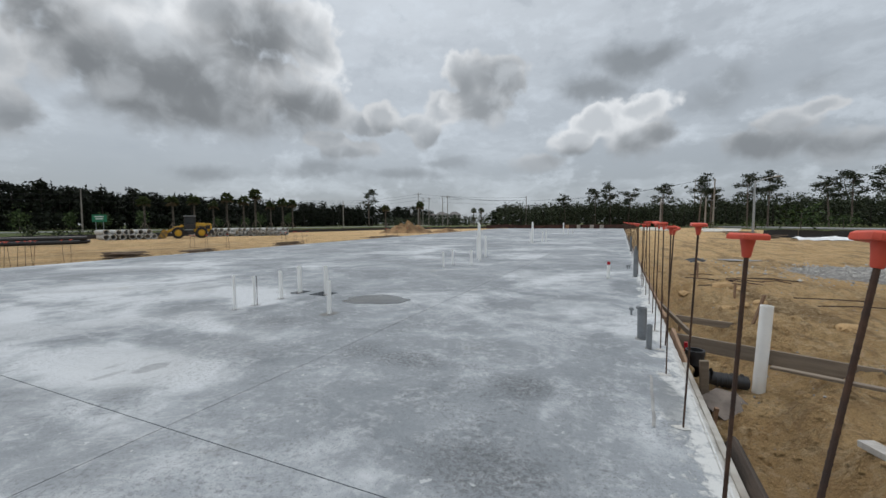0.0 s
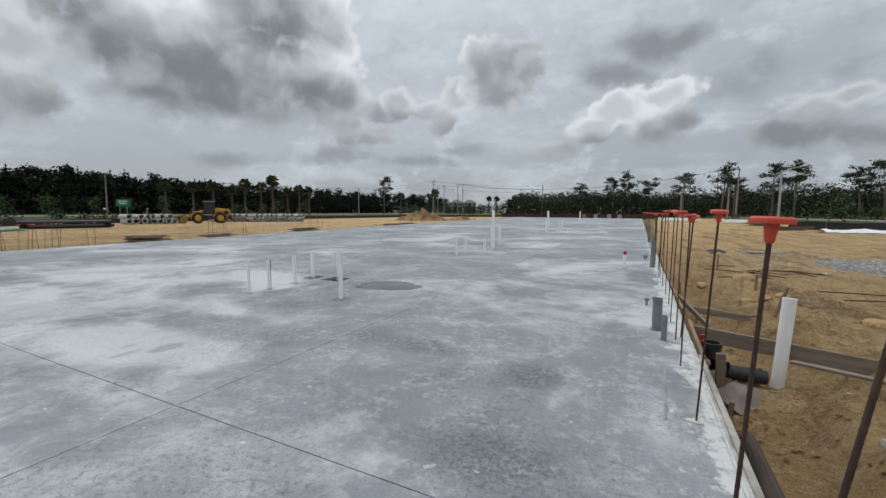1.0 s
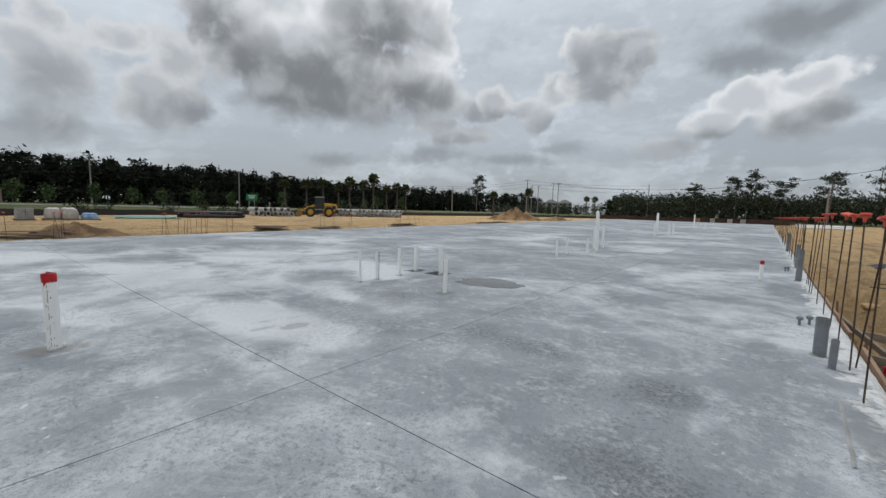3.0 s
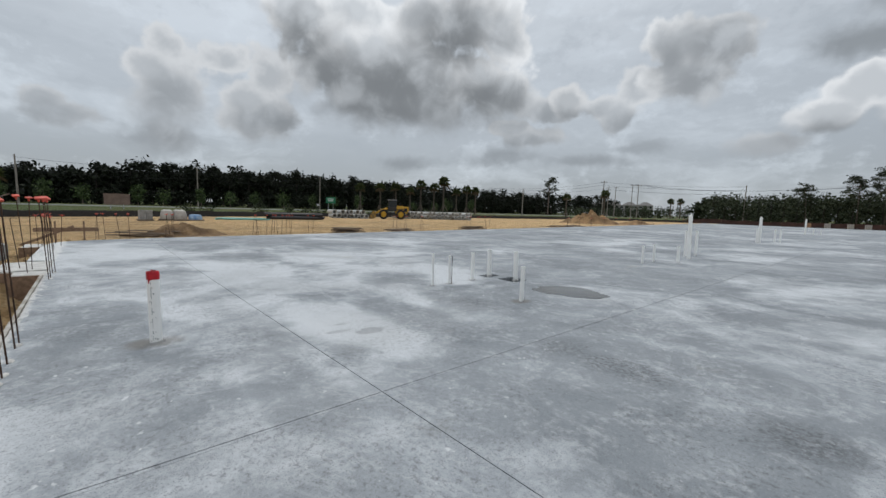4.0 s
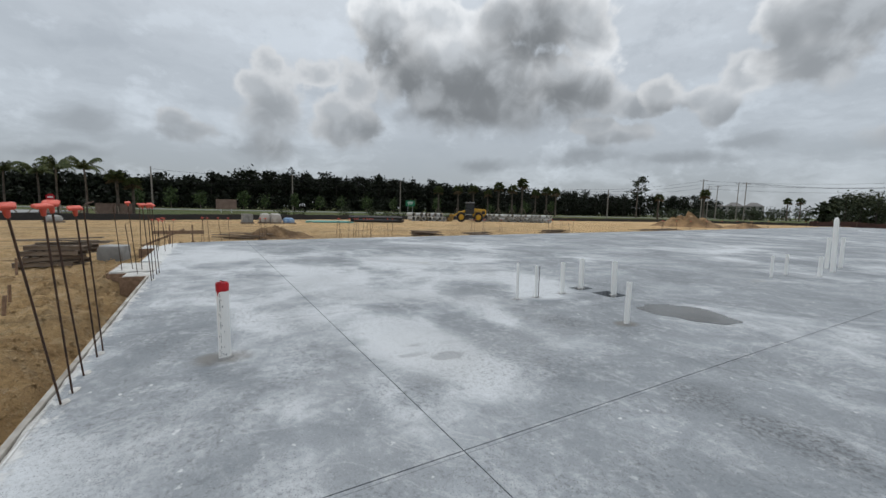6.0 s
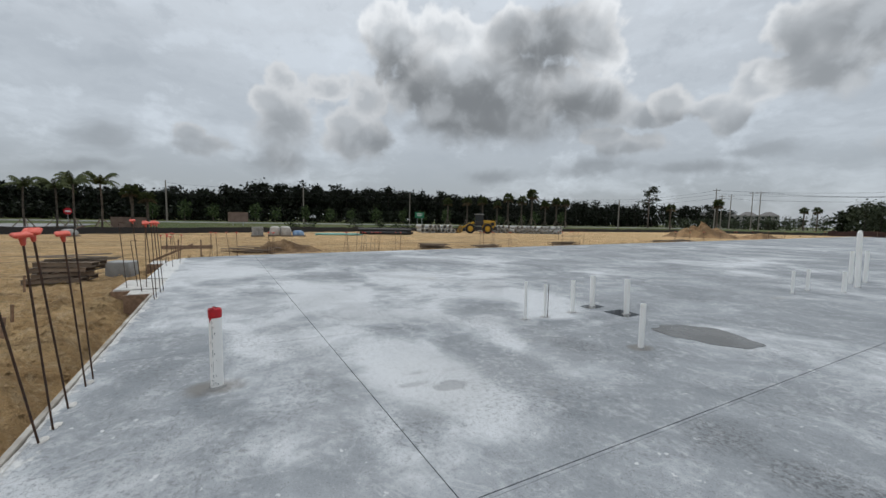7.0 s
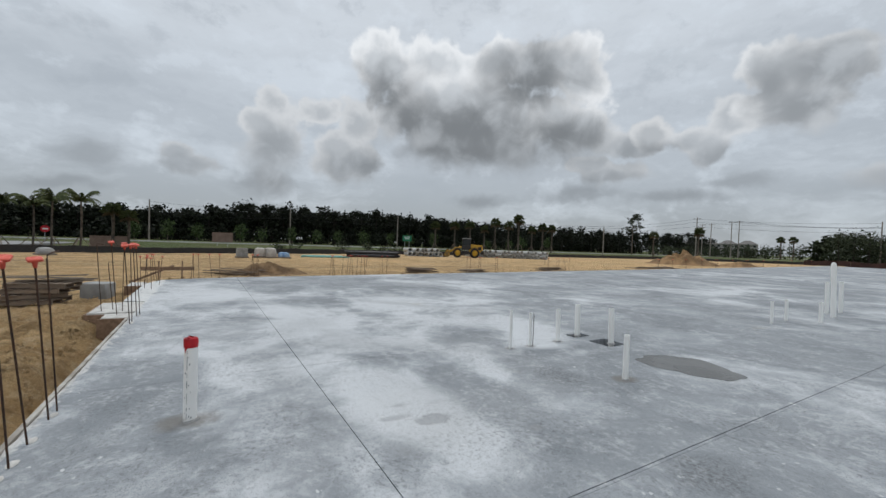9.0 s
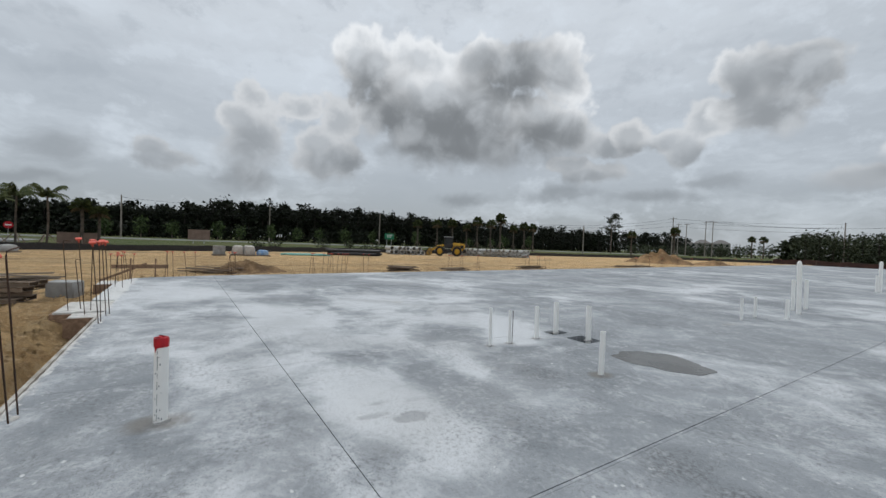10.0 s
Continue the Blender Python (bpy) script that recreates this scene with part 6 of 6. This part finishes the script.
part("elbow", Geo().tube([(0.44, 6.48, -0.40), (0.34, 6.46, -0.36), (0.29, 6.45, -0.25), (0.28, 6.45, -0.13)], [0.095, 0.1, 0.1, 0.1], 18), M_BLACK, elbow)
part("rim", Geo().pipe((0.28, 6.45, -0.14), (0.28, 6.45, -0.08), 0.112, 0.02, 20), M_BLACK, elbow)
lone("red_plug", Geo().tube([(0.20, 6.62, -0.16), (0.20, 6.62, -0.04)], [0.02, 0.024], 10), M_RED, "small red plastic plug in the trench", "plug")
post = thing("form_stake", "grey timber stake leaning in the trench", "stake", m=pose(0.33, 6.02, -0.75, 6, -4, 10))
part("shaft", Geo().box((0, 0, 0.34), (0.09, 0.045, 0.72)), M_WOOD, post, bevel=0.004)
M_BOARD = plain("wet_board", (0.20, 0.165, 0.14), (0.13, 0.11, 0.095), 3, 0.8, fine=6)
ply = lone("plywood_offcut", Geo().add([(-0.36, -0.3, 0), (0.30, -0.34, 0), (0.42, 0.05, 0), (0.24, 0.3, 0), (-0.30, 0.26, 0), (-0.36, -0.3, 0.02), (0.30, -0.34, 0.02), (0.42, 0.05, 0.02), (0.24, 0.3, 0.02), (-0.30, 0.26, 0.02)],
            [(4, 3, 2, 1, 0), (5, 6, 7, 8, 9), (0, 1, 6, 5), (1, 2, 7, 6), (2, 3, 8, 7), (3, 4, 9, 8), (4, 0, 5, 9)]), M_BOARD, "broken grey-brown sheet lying in the trench", "board", m=pose(0.47, 5.85, -0.50, 14, -12, 40) @ Matrix.Diagonal((0.6, 0.65, 1, 1)), smooth=False)
for x, y, h, tl in ((1.6, 15.2, 0.55, 0), (1.75, 11.4, 0.35, 1), (1.35, 8.35, 0.5, 14), (0.25, 5.15, 0.3, 8), (-13.8, -3.6, 0.4, 3), (-15.0, -2.9, 0.4, -4), (-11.3, -1.9, 0.3, 2), (-9.6, -1.45, 0.35, 5), (0.45, 9.4, 0.3, 3), (0.4, 12.2, 0.35, -4)):
    st = thing("survey_stake", "short wooden survey stake driven into the sand", "stake", "survey stakes", m=pose(x, y, ground_height(x, y), tl, tl / 2, 20 * x))
    part("shaft", Geo().box((0, 0, h / 2 - 0.1), (0.035, 0.035, h + 0.2)), M_FORM, st)
for x, y, s, yw in ((1.95, 13.4, 0.3, 10), (2.3, 13.2, 0.16, 60), (2.1, 10.9, 0.14, 35), (1.75, 10.6, 0.12, 80), (2.9, 9.3, 0.2, 20), (0.9, 12.4, 0.16, 5), (1.3, 9.9, 0.12, 44)):
    g = Geo()
    bm = bmesh.new()
    bmesh.ops.create_icosphere(bm, subdivisions=2, radius=1)
    for v in bm.verts:
        v.co *= 1 + 0.35 * noise.noise(v.co * 1.4 + Vector((x, y, 0)))
        v.co.z *= 0.5
    g.v = [tuple(v.co * s) for v in bm.verts]
    g.f = [tuple(v.index for v in f.verts) for f in bm.faces]
    bm.free()
    lone("rubble_lump", g, M_DIRT, "lump of tan sandstone rubble on the sand", "rubble", "rubble lumps", m=pose(x, y, ground_height(x, y) + s * 0.15, 0, 0, yw))
rng = np.random.default_rng(9)
for k in range(12):
    x, y = rng.uniform(1.3, 3.4), rng.uniform(11.0, 16.5)
    a = rng.uniform(-0.5, 0.6)
    ln = rng.uniform(0.5, 1.6)
    z = ground_height(x, y) + 0.03
    pts = [(x, y, z), (x + ln * 0.5 * math.cos(a), y - ln * 0.5 * math.sin(a), z + 0.03), (x + ln * math.cos(a), y - ln * math.sin(a), ground_height(x + ln * math.cos(a), y - ln * math.sin(a)) + 0.03)]
    lone("steel_offcut", Geo().tube(pts, 0.014, 6), M_BAR, "rusty steel bar offcut lying on the sand", "rebar", "bar offcuts")
heap("cable_tangle", "tangle of dark plastic sheeting on the sand", 2.6, 22.5, 0.9, 0.6, 0.14, M_BLACK, 4.0, 20)
lone("wet_patch", Geo().add([(4.5 + 0.9 * math.cos(6.2832 * k / 20) * (1 + 0.2 * math.sin(3 * k)), 23.4 + 0.5 * math.sin(6.2832 * k / 20), ground_height(4.5, 23.4) + 0.05) for k in range(20)], [tuple(range(20))]), M_CONC, "flat grey spill of old concrete on the sand", "spill", smooth=False)

# white sheeting by the far fence
g = Geo()
nx, ny = 16, 8
for j in range(ny + 1):
    for i in range(nx + 1):
        x, y = 14.6 + 4.2 * i / nx, 48.4 + 2.2 * j / ny + 0.8 * n2(i * 0.3, 0, 1)
        g.v.append((x, y, ground_height(x, y) + 0.06 + 0.32 * math.sin(math.pi * j / ny) * (0.8 + 0.5 * n2(x, y, 1.1))))
g.f = [(j * (nx + 1) + i, j * (nx + 1) + i + 1, (j + 1) * (nx + 1) + i + 1, (j + 1) * (nx + 1) + i) for j in range(ny) for i in range(nx)]
lone("white_sheeting", g, M_SHEET, "rumpled white sheeting laid over a low ridge", "sheeting")
pipe_pile("white_pipe", "long white plastic pipe in a far pile", (3.5, 96.0), (10.0, 94.5), 0.18, 4, M_PVC, rng, "white pipe pile")
pipe_pile("white_pipe", "long white plastic pipe in a far pile", (12.5, 84.0), (17.5, 83.0), 0.16, 3, M_PVC, rng, "white pipe pile")

# ---------------------------------------------------------------- clods and pebbles on the sand


def clods(name, label, region, count, lo, hi, mat, seed):
    rng = np.random.default_rng(seed)
    g = Geo()
    ico = [(0, 0, 1), (0.9, 0, 0.2), (0.28, 0.85, 0.2), (-0.72, 0.52, 0.2), (-0.72, -0.52, 0.2), (0.28, -0.85, 0.2), (0, 0, -0.6)]
    fs = [(0, 1 + k, 1 + (k + 1) % 5) for k in range(5)] + [(6, 1 + (k + 1) % 5, 1 + k) for k in range(5)]
    for k in range(count):
        x, y = region(rng)
        s = lo + (hi - lo) * rng.random() ** 5
        z = ground_height(x, y) + s * 0.2
        a = rng.uniform(0, 6.28)
        j = rng.uniform(0.6, 1.35, 7)
        g.add([(x + s * q * (vx * math.cos(a) - vy * math.sin(a)), y + s * q * (vx * math.sin(a) + vy * math.cos(a)), z + s * vz * q * 0.95) for (vx, vy, vz), q in zip(ico, j)], fs)
    lone(name, g, mat, label, "clods", kind="stuff", smooth=False)


M_GRAVEL = plain("crushed_stone", (0.60, 0.58, 0.545), (0.40, 0.385, 0.36), 3, 0.9, fine=6)
clods("sand_clods", "loose tan clods and pebbles over the sand", lambda r: (0.1 + abs(r.normal(0, 1.4)), r.uniform(1.5, 15)), 9000, 0.004, 0.036, M_GROUND, 1)
clods("sand_clods", "loose tan clods and pebbles over the sand", lambda r: (r.uniform(-19, -3), -0.15 - abs(r.normal(0, 1.5))), 8000, 0.004, 0.036, M_GROUND, 2)
clods("sand_clods", "loose tan clods along the far slab edge", lambda r: (lambda y: (far_edge(y) - abs(r.normal(0, 1.2)) - 0.1, y))(r.uniform(0, 45)), 900, 0.02, 0.11, M_DIRT, 3)
clods("gravel", "spread of grey crushed stone on the sand", lambda r: (r.normal(10.5, 3.0), r.normal(18.8, 1.7)), 5200, 0.02, 0.065, M_GRAVEL, 4)
clods("pebbles", "pale pebbles strewn over the sand", lambda r: (0.2 + abs(r.normal(0, 2.2)), r.uniform(2, 18)), 700, 0.006, 0.022, M_WRAP, 5)

# thin rods tied beside two of the plumbing stubs
for x, y, h in ((-6.965, 6.055, 0.56), (-7.03, 5.625, 0.3)):
    lone("tie_rod", Geo().tube([(x, y, -0.05), (x + 0.004, y, h)], 0.006, 6), M_BAR, "thin rusty rod tied beside a white stub", "rod", "tie rods")
# grout splashes at the feet of the near starter bars
rng = np.random.default_rng(41)
for k, (x, y) in enumerate([(-5.70, 0.09), (-5.92, 0.10), (-6.3, 0.10), (-6.83, 0.10), (-11.3, 0.10), (-12.1, 0.12), (-0.17, 3.95), (-0.18, 5.1), (-0.15, 5.98), (-0.15, 6.9)]):
    g = Geo()
    n = 18
    vs = []
    for q, z in ((1.0, 0.003), (0.6, 0.014), (0.15, 0.018)):
        for a in range(n):
            an = 6.2832 * a / n
            r = 0.042 * q * (1 + 0.35 * n2(math.cos(an) * 1.5 + k, math.sin(an) * 1.5, 1.3))
            vs.append((x + r * 1.5 * math.cos(an), y + r * 0.8 * math.sin(an), z))
    g.add(vs, [(j * n + a, j * n + (a + 1) % n, (j + 1) * n + (a + 1) % n, (j + 1) * n + a) for j in range(2) for a in range(n)] + [tuple(range(2 * n, 3 * n))])
    lone("grout_splash", g, M_WHITECONC, "white grout splash at the foot of a starter bar", "grout", "grout splashes")
